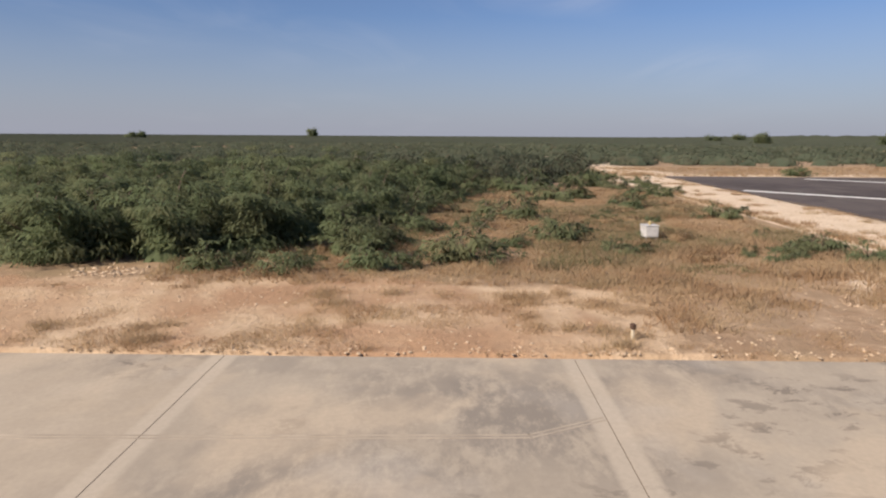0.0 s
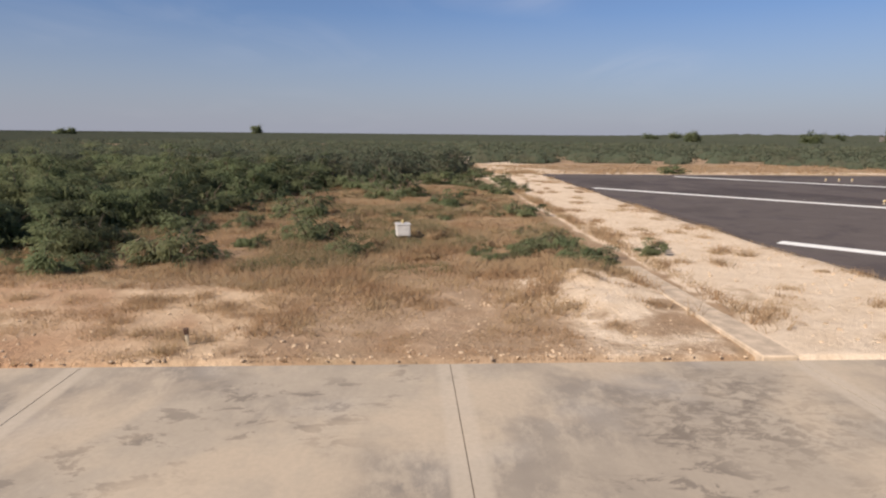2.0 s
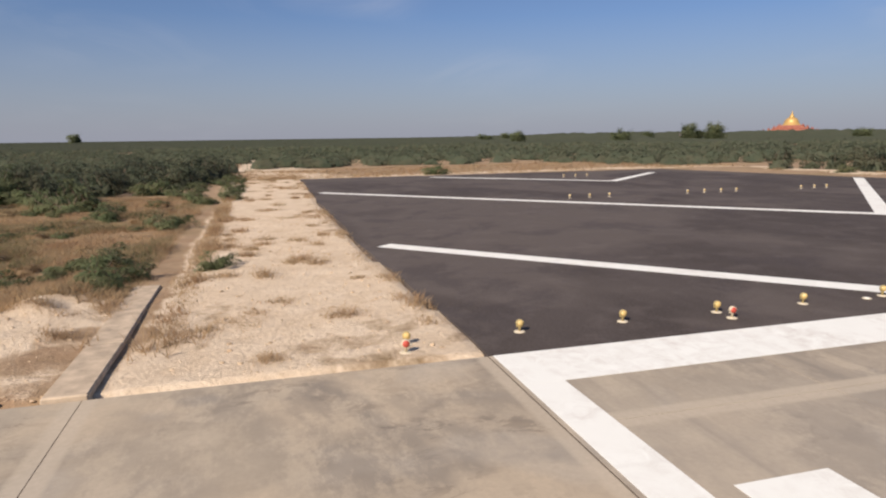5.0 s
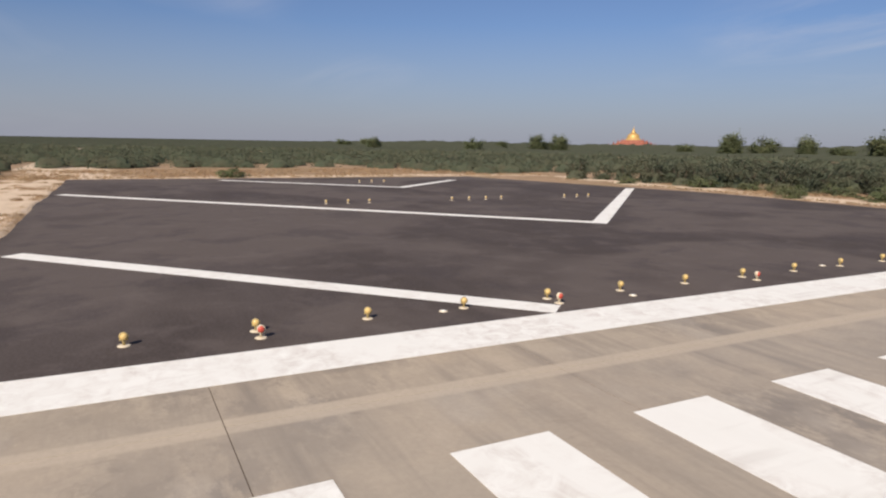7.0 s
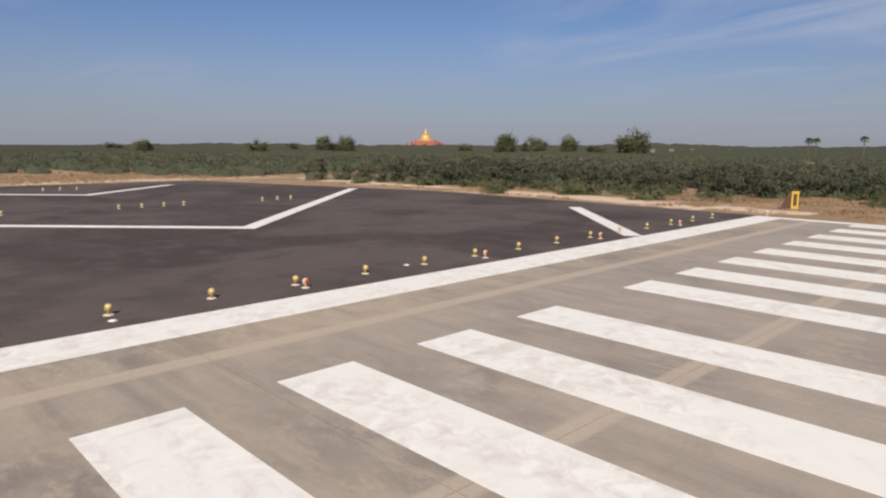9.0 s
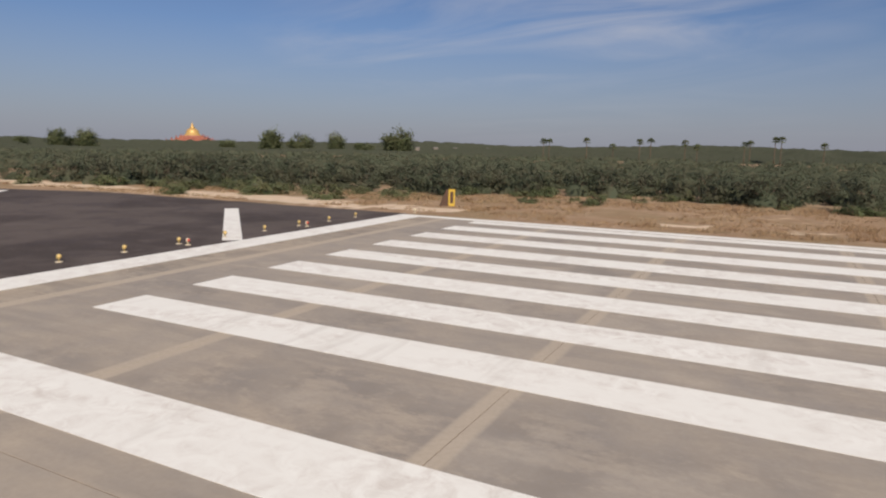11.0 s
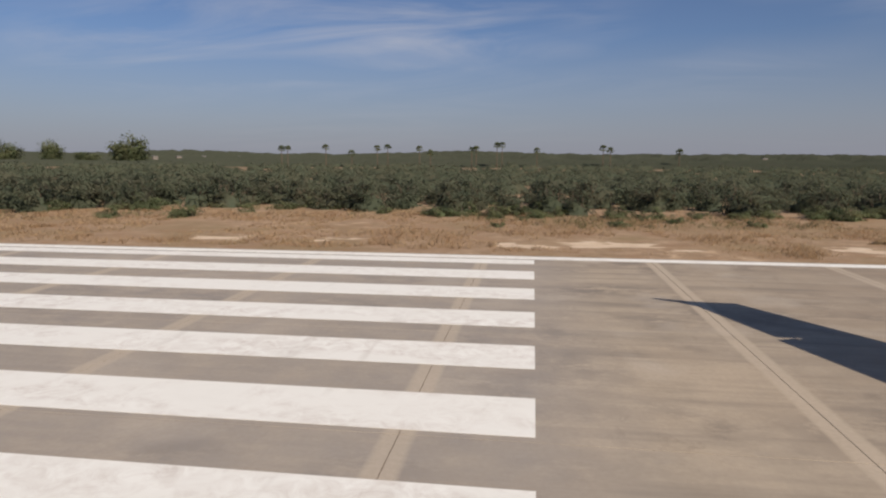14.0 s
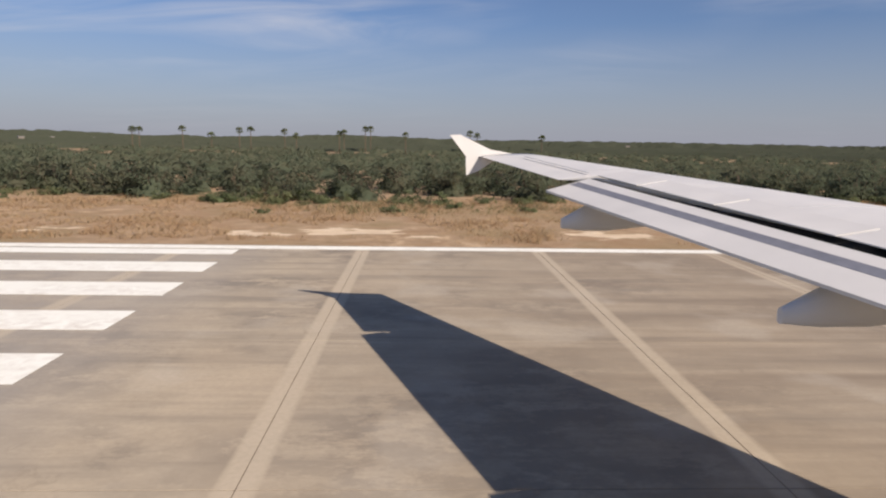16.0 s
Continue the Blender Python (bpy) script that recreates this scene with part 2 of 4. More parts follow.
CONCRETE, ASPHALT, PAINT, SOIL = concrete_material(), asphalt_material(), paint_material(), soil_material()
LEAF = leaf_material("thorn_bush_leaves", (0.138, 0.176, 0.092), (0.235, 0.284, 0.150), (0.268, 0.280, 0.146), True, (0.222, 0.228, 0.126))
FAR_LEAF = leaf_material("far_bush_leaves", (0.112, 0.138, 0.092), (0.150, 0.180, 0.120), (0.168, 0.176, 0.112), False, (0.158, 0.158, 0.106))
STRAW = leaf_material("dry_grass_blades", (0.38, 0.268, 0.158), (0.66, 0.500, 0.315), (0.48, 0.385, 0.235), False, (0.42, 0.280, 0.162))
WEED = leaf_material("olive_weed_blades", (0.16, 0.150, 0.075), (0.32, 0.300, 0.165), (0.38, 0.32, 0.18), False)
# leaf colour raised to paint the pale distance haze into the far scrub
HORIZON = leaf_material("haze_pale_horizon_scrub", (0.092, 0.108, 0.076), (0.120, 0.136, 0.096), (0.138, 0.138, 0.104), False)
DEAD = leaf_material("dead_brush", (0.36, 0.25, 0.145), (0.58, 0.43, 0.26), (0.44, 0.36, 0.21))
BARK = simple("bush_bark", (0.13, 0.095, 0.065), 0.9)
GOLD = simple("gold_leaf", (0.60, 0.385, 0.13), 0.5, 0.3, 0.1)
BRICK_RED = simple("red_temple_plaster", (0.27, 0.080, 0.052), 0.85, 0.0, 0.25, 0.4)
PALE_RED = simple("faded_red_plaster", (0.46, 0.24, 0.16), 0.85, 0.0, 0.2, 0.4)
YELLOW = simple("yellow_enamel", (0.44, 0.345, 0.15), 0.45)
CREAM = simple("cream_base_paint", (0.66, 0.58, 0.42), 0.6)
RED = simple("red_lens_glass", (0.52, 0.085, 0.055), 0.3)
AMBER = simple("amber_lens_glass", (0.66, 0.47, 0.18), 0.2)
BOX_WHITE = simple("weathered_white_box_paint", (0.52, 0.505, 0.47), 0.55)
STEEL = simple("dull_steel", (0.30, 0.29, 0.27), 0.5, 0.6)
RUBBER = simple("tyre_rubber", (0.022, 0.022, 0.023), 0.85)
WING_WHITE = simple("white_aircraft_paint", (0.66, 0.655, 0.635), 0.4, 0.0, 0.05, 1.5)
WING_GREY = simple("grey_aircraft_paint", (0.49, 0.49, 0.49), 0.4, 0.0, 0.05, 1.5)
JOINT = simple("brown_joint_filler", (0.115, 0.085, 0.06), 0.9)
COVE_SHADE = simple("wing_cove_shade", (0.035, 0.036, 0.040), 0.7)
FLAP_SHADE = simple("shaded_grey_flap_skin", (0.19, 0.20, 0.235), 0.5)
SCORE = simple("pale_scored_concrete", (0.40, 0.335, 0.25), 0.9, 0.0, 0.25, 1.2)
KERB = simple("sandy_kerb_concrete", (0.50, 0.40, 0.285), 0.92, 0.0, 0.25, 3.0)
STONE = simple("limestone_clods", (0.50, 0.375, 0.25), 0.95, 0.0, 0.3, 2.0)
DARK_WOOD = simple("dark_weathered_board", (0.085, 0.048, 0.030), 0.85)
SIGN_YELLOW = simple("yellow_sign_paint", (0.56, 0.38, 0.05), 0.5)
HOUSE = simple("pale_house_wall", (0.21, 0.185, 0.155), 0.9)


# ---- building helpers ----
def mesh_of(name, bm, mat):
    me = bpy.data.meshes.new(name)
    bm.to_mesh(me)
    bm.free()
    me.materials.append(mat)
    return me


def part(name, bm, mat, parent, label="", m=None):
    ob = new(name, bm if isinstance(bm, bpy.types.Mesh) else mesh_of(name, bm, mat))
    ob.parent = parent
    if m is not None:
        ob.matrix_basis = m
    return tagged(ob, label)


def thing(name, label, category, group="", m=None, kind=""):
    ob = new(name)
    ob.empty_display_size = 0.2
    if m is not None:
        ob.matrix_basis = m
    return tagged(ob, label, category, group, kind)


def box(sx, sy, sz, bevel=0.0, at=(0, 0, 0), bm=None):
    bm = bm or bmesh.new()
    vs = bmesh.ops.create_cube(bm, size=1.0, matrix=Matrix.Translation(at) @ Matrix.Diagonal((sx, sy, sz, 1)))["verts"]
    if bevel:
        es = list({e for v in vs for e in v.link_edges})
        bmesh.ops.bevel(bm, geom=es, offset=bevel, segments=1, affect="EDGES")
    return bm


def lathe(profile, steps=16, bm=None, m=None):
    """A turned solid from (radius, height) pairs."""
    bm = bm or bmesh.new()
    m = m or Matrix()
    rings = [[bm.verts.new(m @ Vector((r * math.cos(a), r * math.sin(a), z))) for a in (2 * math.pi * k / steps for k in range(steps))] for r, z in profile]
    for lo, hi in zip(rings, rings[1:]):
        for k in range(steps):
            f = bm.faces.new((lo[k], lo[(k + 1) % steps], hi[(k + 1) % steps], hi[k]))
            f.smooth = True
    bm.faces.new(rings[0][::-1])
    bm.faces.new(rings[-1])
    return bm


def prism(points, z0, z1):
    """An upright solid over a flat outline."""
    bm = bmesh.new()
    lo = [bm.verts.new((x, y, z0)) for x, y in points]
    hi = [bm.verts.new((x, y, z1)) for x, y in points]
    bm.faces.new(lo[::-1])
    bm.faces.new(hi)
    for k in range(len(points)):
        bm.faces.new((lo[k], lo[(k + 1) % len(points)], hi[(k + 1) % len(points)], hi[k]))
    bmesh.ops.recalc_face_normals(bm, faces=bm.faces)
    return bm


def raw_mesh(name, verts, quads, mat, smooth=False, normals=None):
    me = bpy.data.meshes.new(name)
    verts, quads = np.asarray(verts, dtype=np.float32), np.asarray(quads, dtype=np.int32)
    n, k = quads.shape
    me.vertices.add(len(verts))
    me.vertices.foreach_set("co", verts.ravel())
    me.loops.add(n * k)
    me.loops.foreach_set("vertex_index", quads.ravel())
    me.polygons.add(n)
    me.polygons.foreach_set("loop_start", np.arange(0, n * k, k, dtype=np.int32))
    me.update(calc_edges=True)
    me.polygons.foreach_set("use_smooth", np.full(n, smooth))
    if normals is not None:
        me.polygons.foreach_set("use_smooth", np.ones(n, dtype=bool))
        me.normals_split_custom_set_from_vertices(normals)
    me.materials.append(mat)
    return me


def put_attribute(me, name, values):
    me.attributes.new(name, "FLOAT", "POINT").data.foreach_set("value", np.asarray(values, dtype=np.float32).ravel())


def lattice_noise(x, y, size, seed):
    """Smooth value noise in 0..1 over a plane."""
    rng = np.random.RandomState(seed)
    table = rng.rand(256, 256)
    u, v = x / size, y / size
    i, j = np.floor(u).astype(int), np.floor(v).astype(int)
    fu, fv = u - i, v - j
    fu, fv = fu * fu * (3 - 2 * fu), fv * fv * (3 - 2 * fv)
    g = lambda a, b: table[(i + a) % 256, (j + b) % 256]
    return (g(0, 0) * (1 - fu) + g(1, 0) * fu) * (1 - fv) + (g(0, 1) * (1 - fu) + g(1, 1) * fu) * fv


def rough_noise(x, y, size, seed):
    return sum(lattice_noise(x, y, size / 2**k, seed + k) * 0.5**k for k in range(3)) / 1.75


def step(v, lo, hi):
    s = np.clip((v - lo) / (hi - lo), 0, 1)
    return s * s * (3 - 2 * s)


# ---- the lie of the land ----
NORTH = 59.45                        # northern rim of the pavement
PAD_FAR = -67.0                      # far end of the asphalt before the threshold
def pad_edge(x):
    """Southern edge of the asphalt, bulging a little halfway along."""
    return -0.35 * step(-x, 4, 14) + 0.45 * step(-x, 35, 62)


def pad_rim(x):
    """Northern edge of the asphalt, cut off towards its far corner."""
    return NORTH + 0.4 - 0.30 * np.maximum(0, -x - 32)


def dense_edge(x):
    """South of this line the thorn bushes stand close."""
    return np.interp(x, [-400, -72, -60, -50, -44, -30, -20, -12, -9, -8.5], [-10, -8.8, -11.5, -17, -24, -28.5, -29, -31.5, -33, -60])


def north_edge(x):
    """North of this line the bushes stand close."""
    return np.interp(x, [-120, -75, -45, -10, 0, 12, 28, 42, 60, 120], [38, 54, 66, 75, 81, 86, 82, 81, 84, 88])


def paved(x, y):
    return ((x > 0) & (y < NORTH) & (x < 140)) | ((x < 0) & (x > PAD_FAR) & (y > pad_edge(x)) & (y < pad_rim(x)))


def ground_height(x, y):
    h = -0.05 + 0.10 * (rough_noise(x, y, 3.0, 5) - 0.45) + 0.5 * (lattice_noise(x, y, 40.0, 9) - 0.5) * step(-x, 12, 60)
    h += 0.38 * np.exp(-(((x + 6.6) / 2.8) ** 2 + ((y + 10.8) / 1.7) ** 2)) * (0.35 + 1.3 * rough_noise(x, y, 1.0, 21))
    h += 0.12 * np.exp(-(((x + 1.3) / 0.9) ** 2)) * (rough_noise(x, y, 1.0, 31) - 0.3) * (y < -8.6)
    trench = np.exp(-((y + 7.72) / 0.14) ** 2) * step(x, -11, -9) * (x < 0.3)
    h -= 0.03 * trench
    near = step(x, -0.35, 0.0) * (y < 0.2)
    h = h * (1 - near) - 0.02 * near
    return np.where(paved(x + 0.3, y), -0.3, h)


# ---- ground ----
def spaced(*runs):
    out = [np.arange(a, b, s) for a, b, s in runs]
    return np.concatenate(out)


def fan(start, end, count):
    return start * (end / start) ** (np.arange(1, count + 1) / count)


def build_ground():
    gx = np.concatenate([-fan(95, 4600, 26)[::-1], spaced((-95, -45, 1.2), (-45, -13, 0.45), (-13, 0.2, 0.2), (0.2, 112, 0.8), (112, 140, 9.0)), fan(142, 4600, 20)])
    gy = np.concatenate([-fan(60, 4600, 24)[::-1], spaced((-60, -42, 1.2), (-42, 2, 0.3), (2, 58, 4.0), (58, 70, 0.3), (70, 100, 1.0)), fan(101, 4600, 24)])
    x, y = np.meshgrid(gx, gy, indexing="ij")
    z = ground_height(x, y)
    r = np.hypot(x, y)
    z = np.where(r > 120, np.minimum(z, -0.05), z)
    nx, ny = x.shape
    idx = np.arange(nx * ny).reshape(nx, ny)
    quads = np.stack([idx[:-1, :-1], idx[1:, :-1], idx[1:, 1:], idx[:-1, 1:]], -1).reshape(-1, 4)
    me = raw_mesh("ground", np.stack([x, y, z], -1).reshape(-1, 3), quads, SOIL, True)
    wob = 3.0 * (rough_noise(x, y, 6.0, 50) - 0.5)
    # pale sand beside the asphalt, on the mound and in drifts along the far runway edge
    sand = step(y + 0.35 * wob, -8.1, -7.2) * 1.25 * step(-y, -8, 1) * (x < 1)
    sand = np.maximum(sand, np.exp(-(((x + 5.2) / 4.4) ** 2 + ((y + 10.7 + 0.3 * wob) / 2.2) ** 2)) * 1.3)
    sand *= 1 - 0.55 * step(rough_noise(x, y, 3.0, 70), 0.63, 0.75)
    drift = np.exp(-(((y - 64.2 - 0.4 * wob) / 1.6) ** 2)) * step(lattice_noise(x, y * 0, 3.6, 77), 0.42, 0.62) * step(rough_noise(x, y * 2.2, 2.6, 78), 0.36, 0.49) * (x > -5)
    drift = np.maximum(drift, np.exp(-(((y - 64.0 - wob) / 2.2) ** 2)) * (x <= -5) * step(rough_noise(x, y, 6.0, 71), 0.35, 0.55))
    rim = np.exp(-(((x - PAD_FAR + 3.5 + wob) / 3.0) ** 2)) * (y > -8) * (y < 64)
    sand = np.maximum(sand, np.maximum(1.5 * drift, 0.8 * rim))
    bare = step(x + 0.9 * wob, -9.5, -6.0) * (y < -7) * (x < 1)
    bare *= 1 - 0.85 * step(y + wob, -24, -17)
    bare = np.maximum(bare, 0.35 * step(rough_noise(x, y, 9.0, 82), 0.55, 0.7) * (y > 58) * (y < 86))
    put_attribute(me, "sand", sand)
    put_attribute(me, "bare", bare)
    tagged(new("ground", me), "dry sandy airfield ground with brown grass and pale drifts", "ground", kind="structure")


build_ground()


# ---- asphalt before the threshold ----
def build_pad():
    xs = np.linspace(PAD_FAR, 0.0, 60)
    wob = 0.35 * (rough_noise(xs, xs * 0, 2.0, 12) - 0.5)
    south = [(x, float(pad_edge(x)) + q) for x, q in zip(xs, wob)]
    south[-1] = (0.0, 0.0)
    wob = 0.5 * (rough_noise(xs, xs * 0, 2.5, 15) - 0.5)
    north = [(x, float(pad_rim(x)) + q) for x, q in zip(xs[::-1], wob)]
    ys = np.linspace(46, 6, 30)
    west = [(PAD_FAR + 1.2 * (float(q) - 0.5), y) for y, q in zip(ys, rough_noise(ys, ys * 0, 3.0, 16))]
    me = mesh_of("asphalt_pad", prism(south + north + west, -0.3, -0.006), ASPHALT)
    return tagged(new("road_asphalt", me), "dark weathered asphalt pad before the runway threshold", "asphalt pad", kind="structure")


build_pad()


# ---- painted markings ----
def marking(name, corners, label, group="", z=0.0):
    me = mesh_of(name, prism(corners, z - 0.02, z + 0.005), PAINT)
    return tagged(new(name, me), label, "runway marking", group, "structure")


STRIPE_X0, STRIPE_X1 = 6.05, 36.15
stripe_rows = [(26.4 - 3.6 * k, 28.2 - 3.6 * k) for k in range(7)] + [(1.4, 3.0)]
stripe_rows += [(31.8 + 3.6 * k, 33.6 + 3.6 * k) for k in range(7)] + [(57.0, 58.15)]
for y0, y1 in stripe_rows:
    marking("threshold_stripe", [(STRIPE_X0, y0), (STRIPE_X1, y0), (STRIPE_X1, y1), (STRIPE_X0, y1)],
            "worn white painted threshold stripe on concrete runway", "threshold stripes")
marking("threshold_line", [(0.0, 0.1), (1.8, 0.1), (1.8, 59.25), (0.0, 59.25)], "broad worn white line across the runway threshold")
for y0 in (0.1, 58.4):
    marking("runway_edge_line", [(1.806, y0), (130, y0), (130, y0 + 0.85), (1.806, y0 + 0.85)], "worn white painted line along the runway edge", "runway edge lines")


def chevron_arm(a, b, width=0.95):
    a, b = Vector(a), Vector(b)
    side = Vector((-(b - a).y, (b - a).x)).normalized() * width / 2
    return [tuple(a - side), tuple(b - side), tuple(b + side), tuple(a + side)]


for name_points in (((-15.6, 0.6), (-0.35, 15.2)), ((-12.0, 55.2), (-0.35, 43.6))):
    marking("chevron_arm", chevron_arm(*name_points), "white painted chevron line on dark asphalt", "chevron lines", -0.006)


def chevron(x, y, south, north, z=-0.006):
    """Both arms of a chevron in one mesh, mitred at the tip."""
    half, tip = 0.475, Vector((x, y))
    bm = bmesh.new()
    bis = ((Vector(south) - tip).normalized() + (Vector(north) - tip).normalized()).normalized()
    for end in (Vector(south), Vector(north)):
        d = (end - tip).normalized()
        side = Vector((-d.y, d.x)) * half
        if side.dot(bis) < 0:
            side = -side
        reach = bis * (half / max(0.2, side.dot(bis) / half))
        ring = [end - side, tip - reach, tip + reach, end + side]
        lo = [bm.verts.new((p.x, p.y, z - 0.02)) for p in ring]
        hi = [bm.verts.new((p.x, p.y, z + 0.005)) for p in ring]
        bm.faces.new(hi), bm.faces.new(lo[::-1])
        for k in range(4):
            bm.faces.new((lo[k], lo[(k + 1) % 4], hi[(k + 1) % 4], hi[k]))
    bmesh.ops.recalc_face_normals(bm, faces=bm.faces)
    tagged(new("chevron", mesh_of("chevron", bm, PAINT)), "white painted chevron on dark asphalt", "runway marking", "chevron lines", "structure")


chevron(-16.5, 30.45, (-45.9, 0.6), (-41.0, 55.6))
chevron(-48.1, 31.1, (-63.5, 15.4), (-59.5, 43.2))


def scored_line(points, gap):
    """Two thin pale lines side by side that follow a bent course over the slabs."""
    t = tagged(new("pavement_scoring"), "faint double line scored across stained taxiway concrete", "pavement marking", kind="structure")
    pts = [Vector(p) for p in points]
    for off in (-gap / 2, gap / 2):
        for a, b in zip(pts, pts[1:]):
            side = Vector((-(b - a).y, (b - a).x)).normalized()
            ring = [a + side * (off - 0.022), b + side * (off - 0.022), b + side * (off + 0.022), a + side * (off + 0.022)]
            part("score", prism([tuple(p) for p in ring], -0.01, 0.003), SCORE, t)


scored_line([(3.95, -34.0), (3.85, -29.4), (3.8, -27.9), (3.68, -24.4), (2.98, -23.05)], 0.1)


# ---- threshold and approach lamps ----
def lamp(label, body, lens, group, size=1.0):
    t = thing("airfield_lamp", label, "runway light", group)
    s = size
    part("base_plate", lathe([(0.15 * s, 0), (0.15 * s, 0.012), (0.13 * s, 0.02), (0.05 * s, 0.03)], 16), CREAM, t, "round cream base plate")
    part("stem", lathe([(0.035 * s, 0.025), (0.035 * s, 0.12 * s), (0.05 * s, 0.13 * s), (0.05 * s, 0.15 * s)], 10), body, t)
    turn = Matrix.Translation((0, 0, 0.235 * s)) @ Matrix.Rotation(radians(90), 4, "Y")
    head = part("head", lathe([(0.02 * s, -0.075 * s), (0.07 * s, -0.07 * s), (0.1 * s, -0.035 * s), (0.105 * s, 0.03 * s), (0.1 * s, 0.055 * s)], 16, m=turn), body, t)
    part("lens", lathe([(0.088 * s, 0.05 * s), (0.085 * s, 0.068 * s), (0.06 * s, 0.09 * s), (0.02 * s, 0.1 * s)], 14, m=turn), lens, head, "round glass lens")
    part("bracket", box(0.03 * s, 0.2 * s, 0.03 * s, 0.006, (0, 0, 0.155 * s)), body, t)
    return t


first = lamp("yellow enamelled lamp on a cream base plate, beside the threshold line", YELLOW, AMBER, "threshold lamps", 0.95)
first.matrix_basis = pose(-1.5, -1.51, -0.04)
for k in range(1, 21):
    copy_thing(first, pose(-1.5, -1.51 + 2.86 * k, -0.006, 0, 0, random.uniform(-12, 12)))
red = lamp("red-lensed lamp on a cream base plate, beside the threshold line", CREAM, RED, "threshold lamps", 0.95)
red.matrix_basis = pose(-0.90, -1.66, -0.04)
for k in range(3, 21, 3):
    copy_thing(red, pose(-0.90, -1.51 + 2.86 * k, -0.006, 0, 0, random.uniform(-12, 12)))
far_lamp = lamp("cream approach lamp standing on the asphalt pad", CREAM, AMBER, "approach lamps", 0.9)
far_lamp.matrix_basis = pose(-32.6, 28.8, -0.006)
for y in (30.4, 32.0, 33.5, 40.1, 41.5, 42.8, 18.3, 20.0, 21.7):
    copy_thing(far_lamp, pose(-32.6, y, -0.006))
for y in (29.5, 31.0, 32.5):
    copy_thing(far_lamp, pose(-56.5, y, -0.006))
edge_lamp = lamp("white runway edge lamp in dry grass beside the runway", CREAM, CREAM, "edge lamps", 1.1)
edge_lamp.matrix_basis = pose(59.7, 60.7, float(ground_height(np.array(59.7), np.array(60.7))) - 0.01)
copy_thing(edge_lamp, pose(0.2, 60.6, float(ground_height(np.array(0.2), np.array(60.6))) - 0.01))


# small flush lamps let into the asphalt
def flush_lamp(x, y):
    t = thing("flush_marker", "small white flush marker let into the asphalt", "marker", "flush markers", pose(x, y, -0.006))
    part("rim", lathe([(0.13, 0.0), (0.13, 0.012), (0.09, 0.02)], 14), CREAM, t)
    part("cap", lathe([(0.08, 0.0), (0.08, 0.028), (0.03, 0.035)], 12), PAINT, t)


for x, y in ((-1.4, 12.1), (-0.8, 18.4), (-1.8, 29.3)):
    flush_lamp(x, y)


# ---- white equipment box in the grass ----
def equipment_box(x, y):
    z = float(ground_height(np.array(x), np.array(y)))
    t = thing("equipment_box", "weathered white metal box on legs with a yellow lamp", "equipment box", m=pose(x, y, z, 0, 0, 8))
    body = part("body", box(0.62, 0.62, 0.5, 0.02, (0, 0, 0.5)), BOX_WHITE, t)
    part("lid", box(0.68, 0.68, 0.05, 0.012, (0, 0, 0.775)), BOX_WHITE, t)
    for sx in (-0.24, 0.24):
        for sy in (-0.24, 0.24):
            part("leg", box(0.06, 0.06, 0.28, 0.006, (sx, sy, 0.12)), STEEL, t)
    part("door", box(0.012, 0.5, 0.4, 0.004, (0.316, 0, 0.5)), BOX_WHITE, body)
    part("beacon", lathe([(0.05, 0.79), (0.06, 0.83), (0.07, 0.9), (0.05, 0.96), (0.01, 0.98)], 12), YELLOW, t, "small yellow beacon")


equipment_box(-16.3, -16.65)


def marker_stake(x, y):
    z = float(ground_height(np.array(x), np.array(y)))
    t = thing("marker_stake", "short weathered stake standing in sandy soil", "stake", m=pose(x, y, z, 4, 3, 20))
    part("post", box(0.07, 0.07, 0.30, 0.01, (0, 0, 0.12)), CREAM, t)
    part("cap", box(0.12, 0.11, 0.14, 0.015, (0, 0, 0.335)), DARK_WOOD, t, "dark weathered block")


marker_stake(-1.45, -21.4)


# ---- yellow board beyond the far corner of the runway ----
def yellow_board(x, y):
    z = float(ground_height(np.array(x), np.array(y)))
    t = thing("yellow_sign_board", "yellow framed board with a dark timber side panel", "sign board", m=pose(x, y, z, 0, 0, 38))
    for sx in (-0.2, 0.2):
        part("upright", box(0.13, 0.1, 1.4, 0.015, (sx, 0, 0.68)), SIGN_YELLOW, t)
    part("top_rail", box(0.262, 0.094, 0.2, 0.012, (0, 0, 1.27)), SIGN_YELLOW, t)
    part("bottom_rail", box(0.262, 0.094, 0.24, 0.012, (0, 0, 0.12)), SIGN_YELLOW, t)
    part("panel", box(0.26, 0.04, 0.92, 0.004, (0, 0.02, 0.705)), DARK_WOOD, t, "dark weathered panel")
    side = prism([(-0.28, 0.0), (-0.28, 1.36), (-0.44, 1.36), (-1.02, 0.0)], -0.05, 0.05)
    bmesh.ops.transform(side, matrix=Matrix.Rotation(radians(90), 4, "X"), verts=side.verts)
    part("side_panel", side, DARK_WOOD, t, "slanting dark brown timber panel")


yellow_board(-0.2, 67.3)


# ---- kerb of the drain ----
def drain_kerb():
    t = thing("drain_kerb", "pale concrete kerb along a sandy drain", "kerb", kind="structure")
    x = -0.05
    for k, long in enumerate((3.4, 3.3, 3.2)):
        bm = box(long - 0.03, 0.82, 0.5, 0.03, (x - long / 2, -8.36, -0.165 - 0.015 * k))
        for v in bm.verts:
            v.co.y += 0.02 * math.sin(v.co.x * 1.3)
        part("kerb_stone", bm, KERB, t)
        x -= long


drain_kerb()


